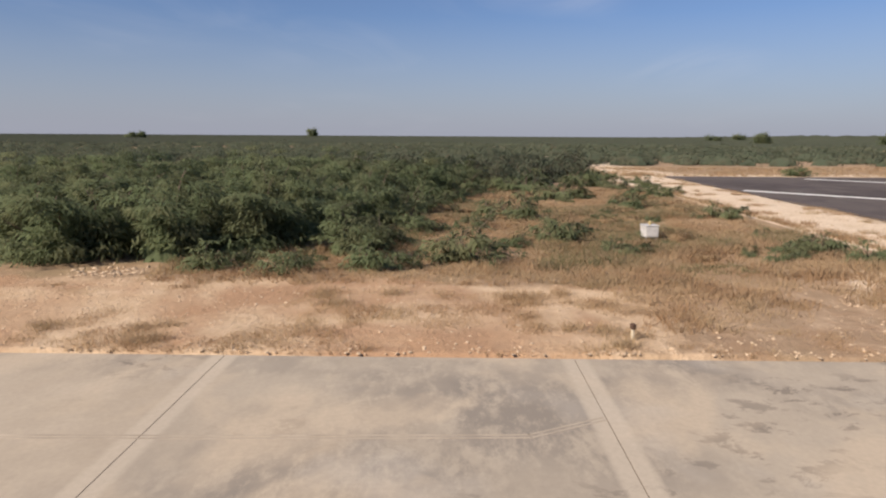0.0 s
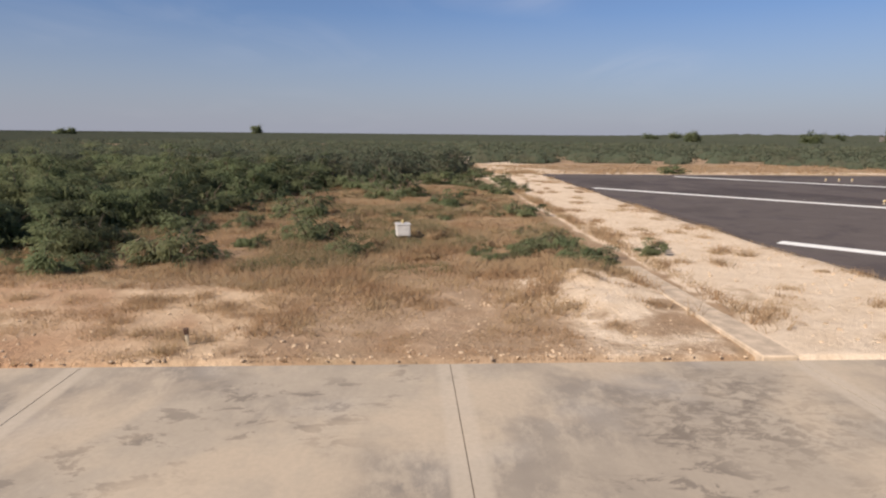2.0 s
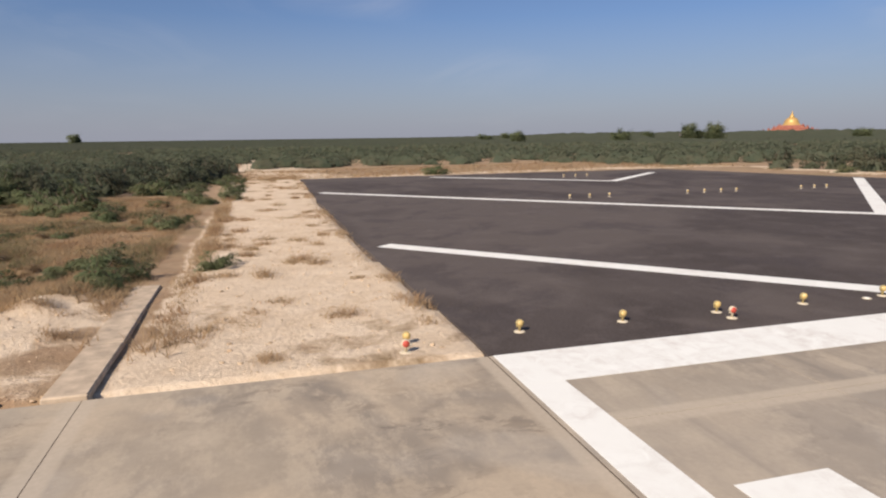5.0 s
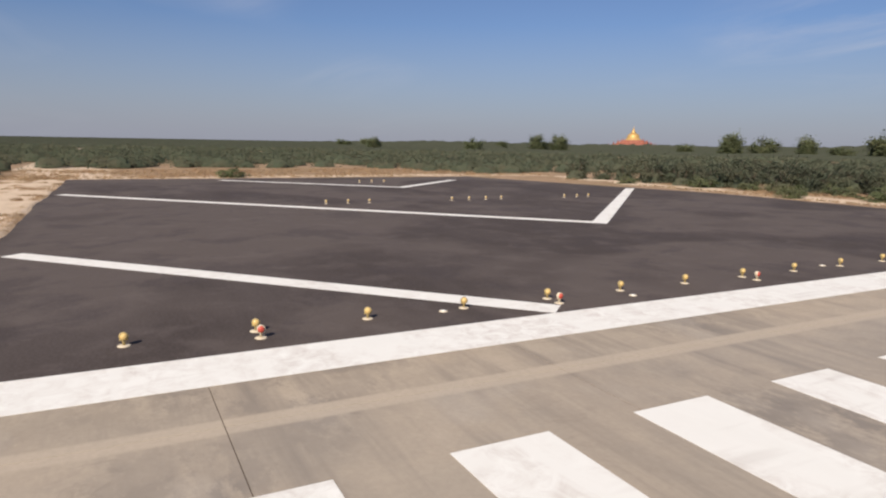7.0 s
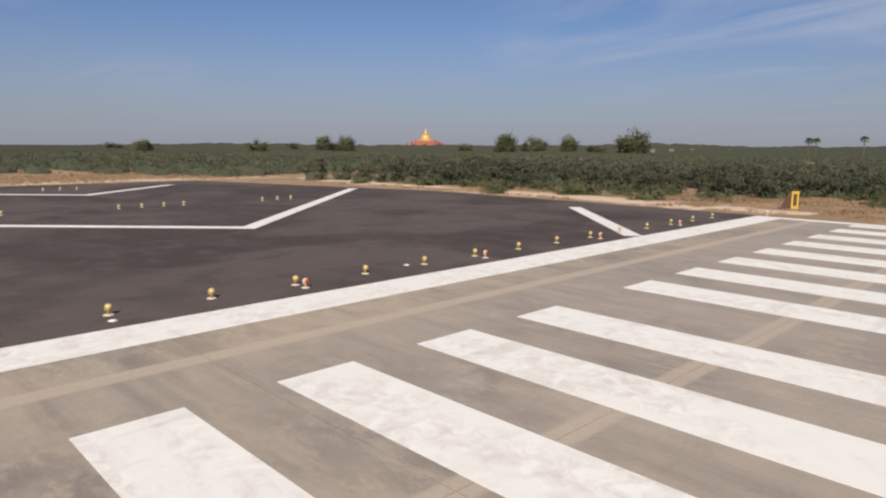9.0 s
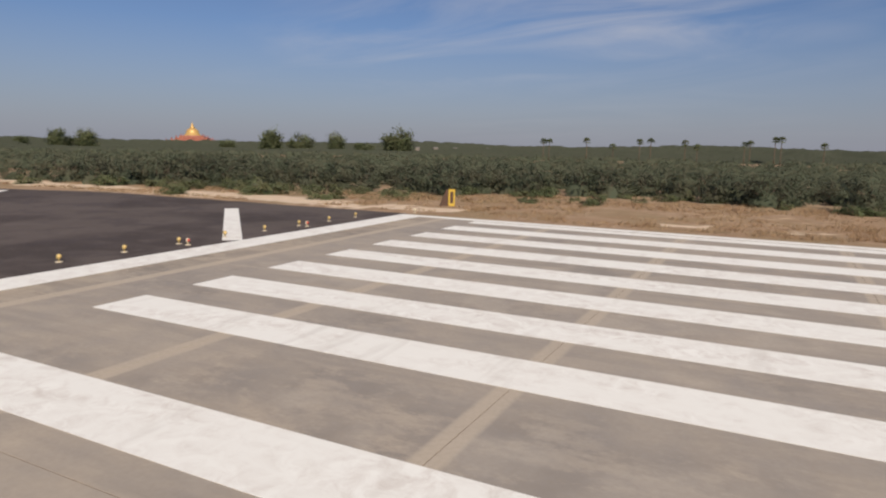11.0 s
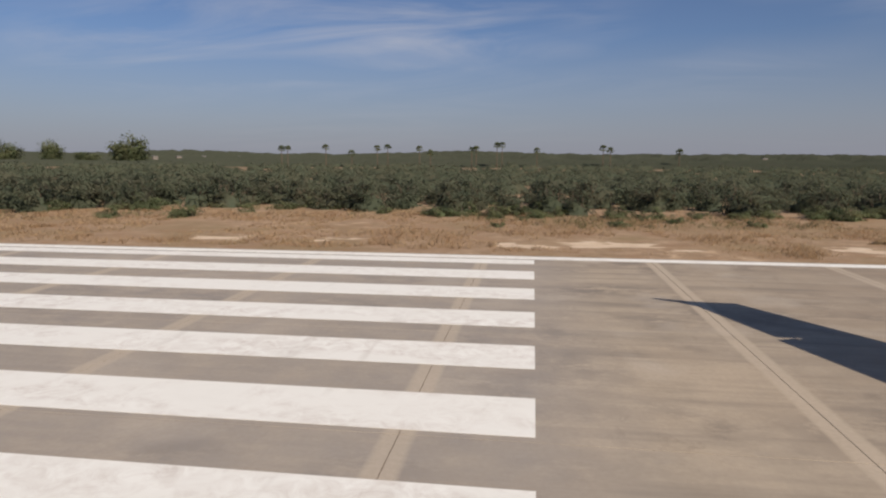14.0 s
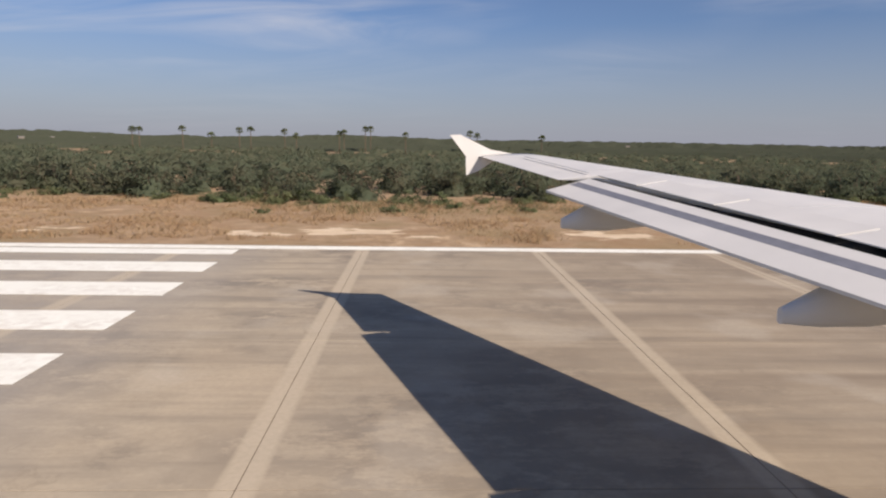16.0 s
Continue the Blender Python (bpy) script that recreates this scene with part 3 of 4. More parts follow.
# ---- aircraft wing over the runway ----
def wing_section(d, lead, trail, z, thick, count=14, cut=1.0):
    """Points of one aerofoil cut, from the rear over the top to the front and back below; cut: how far back it reaches, 1 is the trailing edge."""
    chord = lead - trail
    us = [cut * 0.5 * (1 - math.cos(math.pi * k / count)) for k in range(count + 1)]
    shape = lambda u: 5 * thick * (0.2969 * math.sqrt(u) - 0.126 * u - 0.3516 * u * u + 0.2843 * u**3 - 0.1015 * u**4)
    top = [(lead - u * chord, d, z + chord * (0.62 * shape(u) + 0.02 * math.sin(math.pi * u))) for u in us]
    low = [(lead - u * chord, d, z - chord * (0.42 * shape(u) - 0.01 * math.sin(math.pi * u))) for u in us]
    return top[::-1] + low[1:]


def loft(sections):
    bm = bmesh.new()
    rings = [[bm.verts.new(p) for p in s] for s in sections]
    n = len(rings[0])
    for a, b in zip(rings, rings[1:]):
        for k in range(n):
            f = bm.faces.new((a[k], a[(k + 1) % n], b[(k + 1) % n], b[k]))
            f.smooth = True
    bm.faces.new(rings[0])
    bm.faces.new(rings[-1][::-1])
    bmesh.ops.recalc_face_normals(bm, faces=bm.faces)
    return bm


TIP = 15.3
wing_lead = lambda d: 4.35 + 0.505 * (TIP - d)
wing_trail = lambda d: 2.80 + 0.238 * (TIP - max(d, 4.85))
wing_z = lambda d: 4.33 - 0.084 * (TIP - d)


def strip(d0, d1, front, back, lift, thick, steps=6):
    """A thin panel between two spanwise lines given as distances ahead of the trailing edge."""
    bm = bmesh.new()
    rows = []
    for k in range(steps + 1):
        d = d0 + (d1 - d0) * k / steps
        t = wing_trail(d)
        rows.append([bm.verts.new(p) for p in ((t + front, d, wing_z(d) + lift[0]), (t + back, d, wing_z(d) + lift[1]),
                                               (t + back, d, wing_z(d) + lift[1] - thick * 0.25), (t + front, d, wing_z(d) + lift[0] - thick))])
    for a, b in zip(rows, rows[1:]):
        for k in range(4):
            bm.faces.new((a[k], a[(k + 1) % 4], b[(k + 1) % 4], b[k]))
    bm.faces.new(rows[0])
    bm.faces.new(rows[-1][::-1])
    bmesh.ops.recalc_face_normals(bm, faces=bm.faces)
    return bm


def aircraft_wing(m):
    t = thing("aircraft_wing", "white airliner wing with tip fence, lowered flap and fairings", "aircraft wing", m=m)
    ds = [0.4, 2.5, 4.85, 7.0, 9.0, 11.6, 11.62, 13.0, 14.4, 15.0, TIP]
    cuts = [0.82, 0.80, 0.74, 0.74, 0.74, 0.74, 1.0, 1.0, 1.0, 1.0, 1.0]
    secs = [wing_section(d, wing_lead(d), wing_trail(d), wing_z(d), 0.115 - 0.0015 * d, 14, c) for d, c in zip(ds, cuts)]
    secs = [[Vector(p) for p in s] for s in secs]
    main = part("main_panel", loft(secs), WING_WHITE, t)
    # spoilers over the flap, with a slot behind them whose shade is coloured near-black
    for a, b in ((5.0, 6.9), (6.95, 8.7), (8.75, 10.4), (10.45, 11.55)):
        part("spoiler", strip(a, b, 1.15, 0.66, (0.175, 0.095), 0.05, 4), WING_WHITE, main)
    part("flap_cove", strip(4.9, 11.58, 1.0, 0.36, (0.02, -0.09), 0.10), COVE_SHADE, t, "slot before the flap, its shade coloured near-black")
    flap = part("flap", strip(4.9, 11.55, 0.50, -0.24, (0.035, -0.17), 0.15), WING_WHITE, t, "lowered white flap")
    # thin blue-grey strip colours a band of shade onto the white flap
    part("flap_band", strip(4.92, 11.5, 0.30, 0.14, (-0.0174, -0.0617), 0.012), FLAP_SHADE, flap, "blue-grey shade band coloured onto the flap")
    part("inner_flap", strip(0.5, 4.896, 1.6, -0.4, (0.05, -0.24), 0.2), WING_WHITE, t, "lowered white flap")
    part("aileron_joint", strip(11.75, 14.3, 0.62, 0.585, (0.118, 0.112), 0.02), WING_GREY, main)
    for d in (8.3, 10.1, 12.2):
        edge = wing_section(d, wing_lead(d), wing_trail(d), wing_z(d), 0.115 - 0.0015 * d, 14, 0.74)[:12]
        seam = bmesh.new()
        for a, b in zip(edge, edge[1:]):
            quad = [(a[0], d, a[2] - 0.01), (b[0], d, b[2] - 0.01), (b[0], d, b[2] + 0.003), (a[0], d, a[2] + 0.003)]
            lo, hi = [seam.verts.new(p) for p in quad], [seam.verts.new((p[0], p[1] + 0.025, p[2])) for p in quad]
            seam.faces.new(lo[::-1]), seam.faces.new(hi)
            for k in range(4):
                seam.faces.new((lo[k], lo[(k + 1) % 4], hi[(k + 1) % 4], hi[k]))
        part("panel_seam", seam, WING_GREY, main)
    for d, long in ((10.75, 2.9), (6.4, 3.4)):
        tr, z = wing_trail(d), wing_z(d)
        prof = [(0.0, 0.05, -0.50, -0.66), (0.12, 0.13, -0.30, -0.70), (0.26, 0.17, -0.10, -0.70), (0.5, 0.18, -0.04, -0.62), (0.75, 0.14, -0.06, -0.46), (1.0, 0.04, -0.12, -0.22)]
        secs = []
        for u, half, top, low in prof:
            x = tr - 0.36 + u * long
            secs.append([(x, d + half * math.cos(a), z + 0.5 * (top + low) + 0.5 * (top - low) * math.copysign(abs(math.sin(a)) ** 0.6, math.sin(a))) for a in (2 * math.pi * k / 12 for k in range(12))])
        part("flap_fairing", loft(secs), WING_WHITE, t, "white pointed flap track fairing")
    # tip fence
    fence = bmesh.new()
    x0, z0 = 2.80, 4.36
    outline = [(2.13, 4.83), (2.36, 4.84), (3.05, 4.52), (3.75, 4.40), (3.2, 4.30), (2.78, 4.02), (2.52, 3.93), (2.50, 4.15), (2.50, 4.36)]
    for side in (-0.02, 0.02):
        fence.faces.new([fence.verts.new((x, TIP + side + 0.02, z - 0.034)) for x, z in outline])
    fs = list(fence.faces)
    a, b = list(fs[0].verts), list(fs[1].verts)
    for k in range(len(a)):
        fence.faces.new((a[k], a[(k + 1) % len(a)], b[(k + 1) % len(a)], b[k]))
    bmesh.ops.recalc_face_normals(fence, faces=fence.faces)
    part("tip_fence", fence, WING_WHITE, t, "white arrow-shaped wingtip fence")
    # main gear leg under the inner wing
    gx, gd = 6.6, 2.3
    gz = wing_z(gd)
    leg = part("gear_leg", lathe([(0.13, 0.55), (0.13, gz - 0.9), (0.19, gz - 0.85), (0.19, gz - 0.05)], 14, m=Matrix.Translation((gx, gd, 0))), STEEL, t)
    for off in (-0.36, 0.36):
        wheel = lathe([(0.30, -0.2), (0.52, -0.2), (0.58, -0.12), (0.585, 0.12), (0.52, 0.2), (0.30, 0.2)], 28,
                      m=Matrix.Translation((gx, gd + off, 0.585)) @ Matrix.Rotation(radians(90), 4, "X"))
        tyre = part("tyre", wheel, RUBBER, t)
        part("rim", lathe([(0.26, -0.21), (0.28, 0.21)], 20, m=Matrix.Translation((gx, gd + off, 0.585)) @ Matrix.Rotation(radians(90), 4, "X")), STEEL, tyre)
    part("axle", box(0.12, 0.8, 0.12, 0.02, (gx, gd, 0.585)), STEEL, leg)


aircraft_wing(pose(43.13, 30.12, 0.0, 0, 0, 3.0))


# ---- thorn bushes ----
def frond_cloud(rng, centres, size, width, droop=0.3, hearts=None, lift=0.45):
    """Small pointed leaf sprays lying outwards from the clump they belong to; gives points, faces and the clump's rounded normals."""
    n = len(centres)
    hearts = np.array([[0, 0, centres[:, 2].mean() * 0.45]]) if hearts is None else hearts
    out = centres - hearts
    heading = np.arctan2(out[:, 1], out[:, 0]) + rng.normal(0, 0.9, n)
    pitch = rng.normal(-0.05, 0.4, n)
    along = np.stack([np.cos(heading) * np.cos(pitch), np.sin(heading) * np.cos(pitch), np.sin(pitch)], -1)
    tilt = rng.normal(0, 0.5, n)
    flat = np.stack([-np.sin(heading), np.cos(heading), np.zeros(n)], -1)
    upv = np.cross(along, flat)
    side = flat * np.cos(tilt)[:, None] + upv * np.sin(tilt)[:, None]
    ln = size * rng.uniform(0.6, 1.35, n)[:, None]
    wd = width * rng.uniform(0.6, 1.3, n)[:, None]
    mid = centres + along * ln * 0.45
    tip = centres + along * ln + np.array([0, 0, -1.0]) * ln * droop
    round_n = out / (np.linalg.norm(out, axis=1)[:, None] + 1e-6) + np.array([0, 0, lift]) + rng.normal(0, 0.2, (n, 3))
    round_n /= np.linalg.norm(round_n, axis=1)[:, None]
    face_n = np.cross(side, along)
    flip = ((face_n * round_n).sum(1) < 0)[:, None]
    left, right = mid + side * wd * 0.5, mid - side * wd * 0.5
    v = np.stack([centres, np.where(flip, left, right), tip, np.where(flip, right, left)], 1)
    got = np.cross(v[:, 1] - v[:, 0], v[:, 2] - v[:, 0])
    wrong = ((got * round_n).sum(1) < 0)
    v[wrong] = v[wrong][:, [0, 3, 2, 1]]
    return v.reshape(-1, 3), np.arange(n * 4).reshape(-1, 4), np.repeat(round_n, 4, axis=0)


def dome(rng, radius, height, rings=4, sides=10):
    """A lumpy half ball that fills the heart of a thick bush; gives points, faces and rounded normals."""
    a = np.linspace(0, 2 * math.pi, sides, endpoint=False)
    e = np.linspace(0.0, 1.45, rings + 1)
    ee, aa = np.meshgrid(e, a, indexing="ij")
    k = rng.uniform(0.74, 1.14, ee.shape)
    n = np.stack([np.cos(ee) * np.cos(aa), np.cos(ee) * np.sin(aa), np.sin(ee)], -1)
    v = (n * k[..., None] * np.array([radius, radius, height])).reshape(-1, 3)
    idx = np.arange((rings + 1) * sides).reshape(rings + 1, sides)
    q = np.stack([idx[:-1], np.roll(idx[:-1], -1, 1), np.roll(idx[1:], -1, 1), idx[1:]], -1).reshape(-1, 4)
    n = n.reshape(-1, 3) + np.array([0, 0, 0.9])
    return v, q, n / np.linalg.norm(n, axis=1)[:, None]


def limbs(rng, height, spread, count, twigs=2):
    """Curved tapering stems from one root; gives the mesh and points along the twigs."""
    bm, nodes = bmesh.new(), []

    def stem(p, direction, length, radius, depth):
        pts, d = [Vector(p)], Vector(direction)
        for k in range(4):
            d = (d + Vector(rng.normal(0, 0.16, 3)) + Vector((0, 0, 0.05 - 0.05 * k))).normalized()
            pts.append(pts[-1] + d * length / 4)
        rings = []
        for k, q in enumerate(pts):
            r = radius * (1 - 0.8 * k / 4)
            rings.append([bm.verts.new(q + Vector((r * math.cos(a), r * math.sin(a), 0))) for a in (0, 2.09, 4.19)])
        for a, b in zip(rings, rings[1:]):
            for k in range(3):
                bm.faces.new((a[k], a[(k + 1) % 3], b[(k + 1) % 3], b[k]))
        nodes.extend(pts[1:])
        if depth:
            for q in pts[1:]:
                for _ in range(twigs):
                    turn = Vector((rng.normal(), rng.normal(), rng.uniform(-0.1, 0.7)))
                    stem(q, (d * 0.5 + turn).normalized(), length * rng.uniform(0.35, 0.6), radius * 0.45, depth - 1)

    for k in range(count):
        a = 2 * math.pi * (k + rng.uniform(-0.3, 0.3)) / count
        lean = rng.uniform(0.3, 1.0)
        stem((0.1 * math.cos(a), 0.1 * math.sin(a), -0.08), Vector((lean * math.cos(a) * spread / height, lean * math.sin(a) * spread / height, 1)).normalized(),
             height * rng.uniform(0.75, 1.1), 0.05 + 0.012 * height, 1)
    return bm, np.array([tuple(q) for q in nodes])


def bush_meshes(seed, height, spread, fronds, size, width, leaf=None, clumps=80, core=0.0, twigs=2):
    """Stems and foliage; the leaf sprays gather in flat clumps at the twigs, with gaps between."""
    rng = np.random.RandomState(seed)
    bm, nodes = limbs(rng, height * 0.8, spread * 0.8, 6, twigs)
    heart = nodes[rng.randint(0, len(nodes), clumps)] * np.array([1.12, 1.12, 1.0])
    low = rng.rand(clumps) < 0.25
    heart[low, 2] *= rng.uniform(0.2, 0.6, low.sum())
    heart[low, :2] *= 1.1
    which = rng.randint(0, clumps, fronds)
    reach = rng.uniform(0.7, 1.3, clumps)[which][:, None] * height / 2.6
    u = rng.normal(0, 1, (fronds, 3))
    u /= np.linalg.norm(u, axis=1)[:, None]
    c = heart[which] + u * rng.uniform(0.35, 1.0, (fronds, 1)) ** 0.6 * np.array([0.55, 0.55, 0.17]) * reach
    c[:, 2] = np.clip(c[:, 2], 0.06, None)
    root = heart[which] * np.array([0.55, 0.55, 0.8])
    root[:, 2] -= 0.1
    v, q, nn = frond_cloud(rng, c, size, width, 0.3, root, 1.0)
    if core:
        dv, dq, dn = dome(rng, spread * core, height * core * 0.95, 5, 14)
        v, q, nn = np.concatenate([v, dv]), np.concatenate([q, dq + len(v)]), np.concatenate([nn, dn])
    return mesh_of("stem", bm, DEAD if leaf is DEAD else BARK), raw_mesh("foliage", v, q, leaf or LEAF, normals=nn)


def bush(name, label, group, meshes):
    t = thing(name, label, "bush", group)
    part("stem", meshes[0], None, t)
    part("foliage", meshes[1], None, t)
    return t


def at_ground(x, y, turn, scale):
    z = float(ground_height(np.array(float(x)), np.array(float(y)))) - 0.03
    return Matrix.LocRotScale((x, y, z), Euler((0, 0, turn)), (scale, scale, scale))


def place(source, x, y, turn, scale):
    ob = copy_thing(source, Matrix())
    ob.matrix_basis = at_ground(x, y, turn, scale)
    return ob


rng = np.random.RandomState(11)
TALL = [bush("thorn_bush", "tall feathery green thorn bush rooted in dry ground", "thorn bushes", bush_meshes(s, 3.0, 2.4, 5800, 0.33, 0.068, None, 100, 0.4, 1)) for s in (1, 2, 3)]
LOW = [bush("low_thorn_bush", "low spreading green thorn bush among dry grass", "low bushes", bush_meshes(s, 1.25, 1.7, 1450, 0.27, 0.056, None, 55, 0.3, 1)) for s in (6, 7)]
DRY = [bush("dead_brush", "low brown dead brush on sandy soil", "dead brush", bush_meshes(s, 0.9, 1.5, 1000, 0.24, 0.06, DEAD, 60, 0.4, 1)) for s in (21, 22)]
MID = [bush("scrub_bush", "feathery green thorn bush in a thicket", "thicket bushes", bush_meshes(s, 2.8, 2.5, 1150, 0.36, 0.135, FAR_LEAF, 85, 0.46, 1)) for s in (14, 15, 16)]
used = []


def scatter(sources, spots):
    """Sets the sources themselves on the first spots and copies on the rest."""
    for k, (x, y, s) in enumerate(spots):
        src = sources[k % len(sources)]
        if k < len(sources) and src.name not in used:
            continue
        place(src, x, y, rng.uniform(0, 6.28), s)
    for k, src in enumerate(sources):
        x, y, s = spots[k]
        src.matrix_basis = at_ground(x, y, rng.uniform(0, 6.28), s)


def free_spots(count, x0, x1, y0, y1, inside, gap, smin, smax):
    out = []
    for _ in range(count * 60):
        if len(out) >= count:
            break
        x, y = rng.uniform(x0, x1), rng.uniform(y0, y1)
        if inside(x, y) and all((x - a) ** 2 + (y - b) ** 2 > gap * gap for a, b, _ in out):
            out.append((x, y, rng.uniform(smin, smax)))
    return out


in_south = lambda x, y: y < dense_edge(x)
tall_spots = [(-11.4, -36.6, 1.12), (-11.0, -40.4, 1.1), (-12.4, -29.8, 0.78), (-13.8, -33.2, 0.95)]
tall_spots += free_spots(120, -46, -11.5, -58, -24, lambda x, y: y < dense_edge(x) - 1.0, 2.2, 0.8, 1.12)
scatter(TALL, tall_spots)
low_spots = [(-11.4, -25.3, 1.15), (-36.5, -17.2, 1.35), (-16.2, -20.6, 1.0), (-31.0, -13.9, 0.9), (-12.4, -18.8, 0.6), (-24.1, -22.4, 1.25), (-25.0, -9.6, 0.8),
             (-11.6, -13.0, 0.42), (-13.6, -10.5, 0.75), (-11.2, -9.7, 0.72), (-9.5, -9.6, 0.5), (-12.9, -6.4, 0.55), (-13.3, -11.6, 0.5), (-42.6, -19.4, 1.5), (-49.6, -13.7, 1.4),
             (-9.6, -28.2, 0.85), (-9.0, -31.4, 0.75), (-9.4, -34.0, 0.8), (-13.5, -28.6, 0.9), (-19.5, -27.4, 1.1), (-26.0, -27.8, 1.2), (-31.5, -27.0, 1.3), (-38.0, -25.0, 1.3),
             (-44.5, -23.0, 1.3), (-14.6, -23.0, 0.5), (-20.0, -24.6, 0.7),
             (-70.0, 17.5, 1.2), (-49.0, 62.6, 0.8), (-26.0, 62.4, 0.9), (-12.0, 66.5, 1.0), (-30.0, 66.0, 1.2), (-20.0, 67.5, 1.3), (-40.0, 66.0, 1.2),
             (9.2, 75.6, 0.95), (28.8, 79.6, 0.8), (42.5, 79.6, 0.8), (58.8, 83.5, 0.8), (2.0, 82.0, 1.1), (-8.0, 72.0, 0.9), (4.0, 74.0, 0.6)]
low_spots = [(x, y, k * (1.2 if y < 0 else 1.18)) for x, y, k in low_spots]
low_spots += free_spots(44, -36, -8.5, -33, -10.5, lambda x, y: y > dense_edge(x) - 1 and x < -8.5 - 0.12 * (y + 33), 1.3, 0.22, 0.5)
low_spots += free_spots(26, -70, -38, -12, -6.5, lambda x, y: y > dense_edge(x), 3.0, 0.6, 1.1)
low_spots += free_spots(46, -70, 95, 68, 90, lambda x, y: north_edge(x) - 2.5 < y < north_edge(x) + 1.5, 2.2, 0.6, 1.15)
low_spots += free_spots(12, -70, 95, 68, 88, lambda x, y: north_edge(x) - 9 < y < north_edge(x) - 2, 5.0, 0.35, 0.7)
low_spots += free_spots(30, -40, -10, -62, -26, lambda x, y: y < dense_edge(x) + 1, 2.4, 0.6, 1.1)
scatter(LOW, low_spots)
dry_spots = free_spots(60, -40, -9, -31, -9, lambda x, y: y > dense_edge(x) and abs(y + 8.4) > 1.2, 1.8, 0.35, 0.95)
dry_spots += free_spots(26, -70, 100, 63, 84, lambda x, y: y < north_edge(x) - 1 and y > 66.5, 3.0, 0.3, 0.6)
scatter(DRY, dry_spots)
mid_spots = free_spots(120, -80, -44, -58, -8, in_south, 2.8, 0.8, 1.15)
mid_spots += free_spots(175, -60, 96, 62, 97, lambda x, y: y > north_edge(x), 2.7, 0.7, 1.15)
scatter(MID, mid_spots)


# ---- woods farther off, and the scrub to the horizon ----
def thicket(name, label, spots, fronds, size, width):
    r = np.random.RandomState(5)
    vs, qs, ns, off = [], [], [], 0
    for x, y, h in spots:
        u = r.normal(0, 1, (fronds, 3))
        u /= np.linalg.norm(u, axis=1)[:, None]
        u[:, 2] = np.abs(u[:, 2])
        lumps = 1.0 + 0.22 * np.sin(3.0 * np.arctan2(u[:, 1], u[:, 0]) + x)[:, None]
        c = u * r.uniform(0.8, 1.08, (fronds, 1)) * lumps * np.array([h * 1.2, h * 1.2, h * 0.84])
        v, q, nn = frond_cloud(r, c, size, width, lift=1.5)
        dv, dq, dn = dome(r, h * 0.85, h * 0.58, 3, 8)
        v, q, nn = np.concatenate([v, dv]), np.concatenate([q, dq + len(v)]), np.concatenate([nn, dn])
        vs.append(v + np.array([x, y, -0.05]))
        qs.append(q + off)
        ns.append(nn)
        off += len(v)
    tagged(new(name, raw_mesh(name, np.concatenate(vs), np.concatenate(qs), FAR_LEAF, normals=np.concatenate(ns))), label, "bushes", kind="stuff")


def open_country(x, y):
    """Where scrub grows beyond the near bushes."""
    west = (x < -78) & (y < 60) & ((y < -9) | (x < -98))
    south = (x < -9) & (y < np.minimum(dense_edge(x), -12)) & ((y < -62) | (x < -78))
    north = (y > north_edge(x)) & ((y > 98) | (x < -75) | (x > 100))
    return west | south | north


def field(count, rmin, rmax, hmin, hmax, seed):
    r = np.random.RandomState(seed)
    rad = np.sqrt(r.uniform(rmin**2, rmax**2, count * 3))
    ang = r.uniform(radians(25), radians(235), count * 3)
    x, y = rad * np.cos(ang), rad * np.sin(ang)
    keep = open_country(x, y) & (rough_noise(x, y, 18.0, 41) > 0.22)
    x, y = x[keep][:count], y[keep][:count]
    return [(a, b, c) for a, b, c in zip(x, y, r.uniform(hmin, hmax, len(x)))]


thicket("scrub_middle", "grey-green thorn scrub covering the plain", field(2300, 70, 210, 1.6, 2.8, 61), 150, 0.42, 0.16)
thicket("scrub_far", "grey-green thorn scrub covering the distant plain", field(4300, 200, 520, 1.7, 3.0, 62), 24, 0.8, 0.4)


def far_canopy():
    """The scrub's closed crown from a few hundred metres to the horizon."""
    rad, ang = fan(300, 4700, 110), np.radians(np.linspace(15, 240, 700))
    r, a = np.meshgrid(np.concatenate([[300.0], rad]), ang, indexing="ij")
    x, y = r * np.cos(a), r * np.sin(a)
    n = np.random.RandomState(3).rand(*r.shape)
    z = 0.6 + 1.7 * rough_noise(x, y, 22.0, 91) + 2.2 * n * step(r, 400, 900) + 0.6 * lattice_noise(x, y, 160.0, 92)
    z = np.where(r < 310, -0.3, z)
    hill = np.exp(-(((np.degrees(a) - 117) / 5.0) ** 2)) * step(r, 700, 1500) * (1 - step(r, 1500, 2200)) * 9.0
    deg = np.degrees(a)
    hill += (9.0 * np.exp(-(((deg - 94) / 7.0) ** 2)) + 4.0 * np.exp(-(((deg - 74) / 15.0) ** 2))) * step(r, 700, 1500) * (1 - step(r, 1500, 2400))
    crowns = 4.5 * step(rough_noise(x, y, 42.0, 95), 0.5, 0.74) * step(r, 380, 620) * (1 - step(deg, 150, 172))
    z = z + hill + crowns
    nr, na = r.shape
    idx = np.arange(nr * na).reshape(nr, na)
    quads = np.stack([idx[:-1, :-1], idx[1:, :-1], idx[1:, 1:], idx[:-1, 1:]], -1).reshape(-1, 4)[:, ::-1]
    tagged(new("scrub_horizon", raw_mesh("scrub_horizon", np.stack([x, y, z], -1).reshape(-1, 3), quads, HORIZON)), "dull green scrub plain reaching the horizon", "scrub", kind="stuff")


far_canopy()


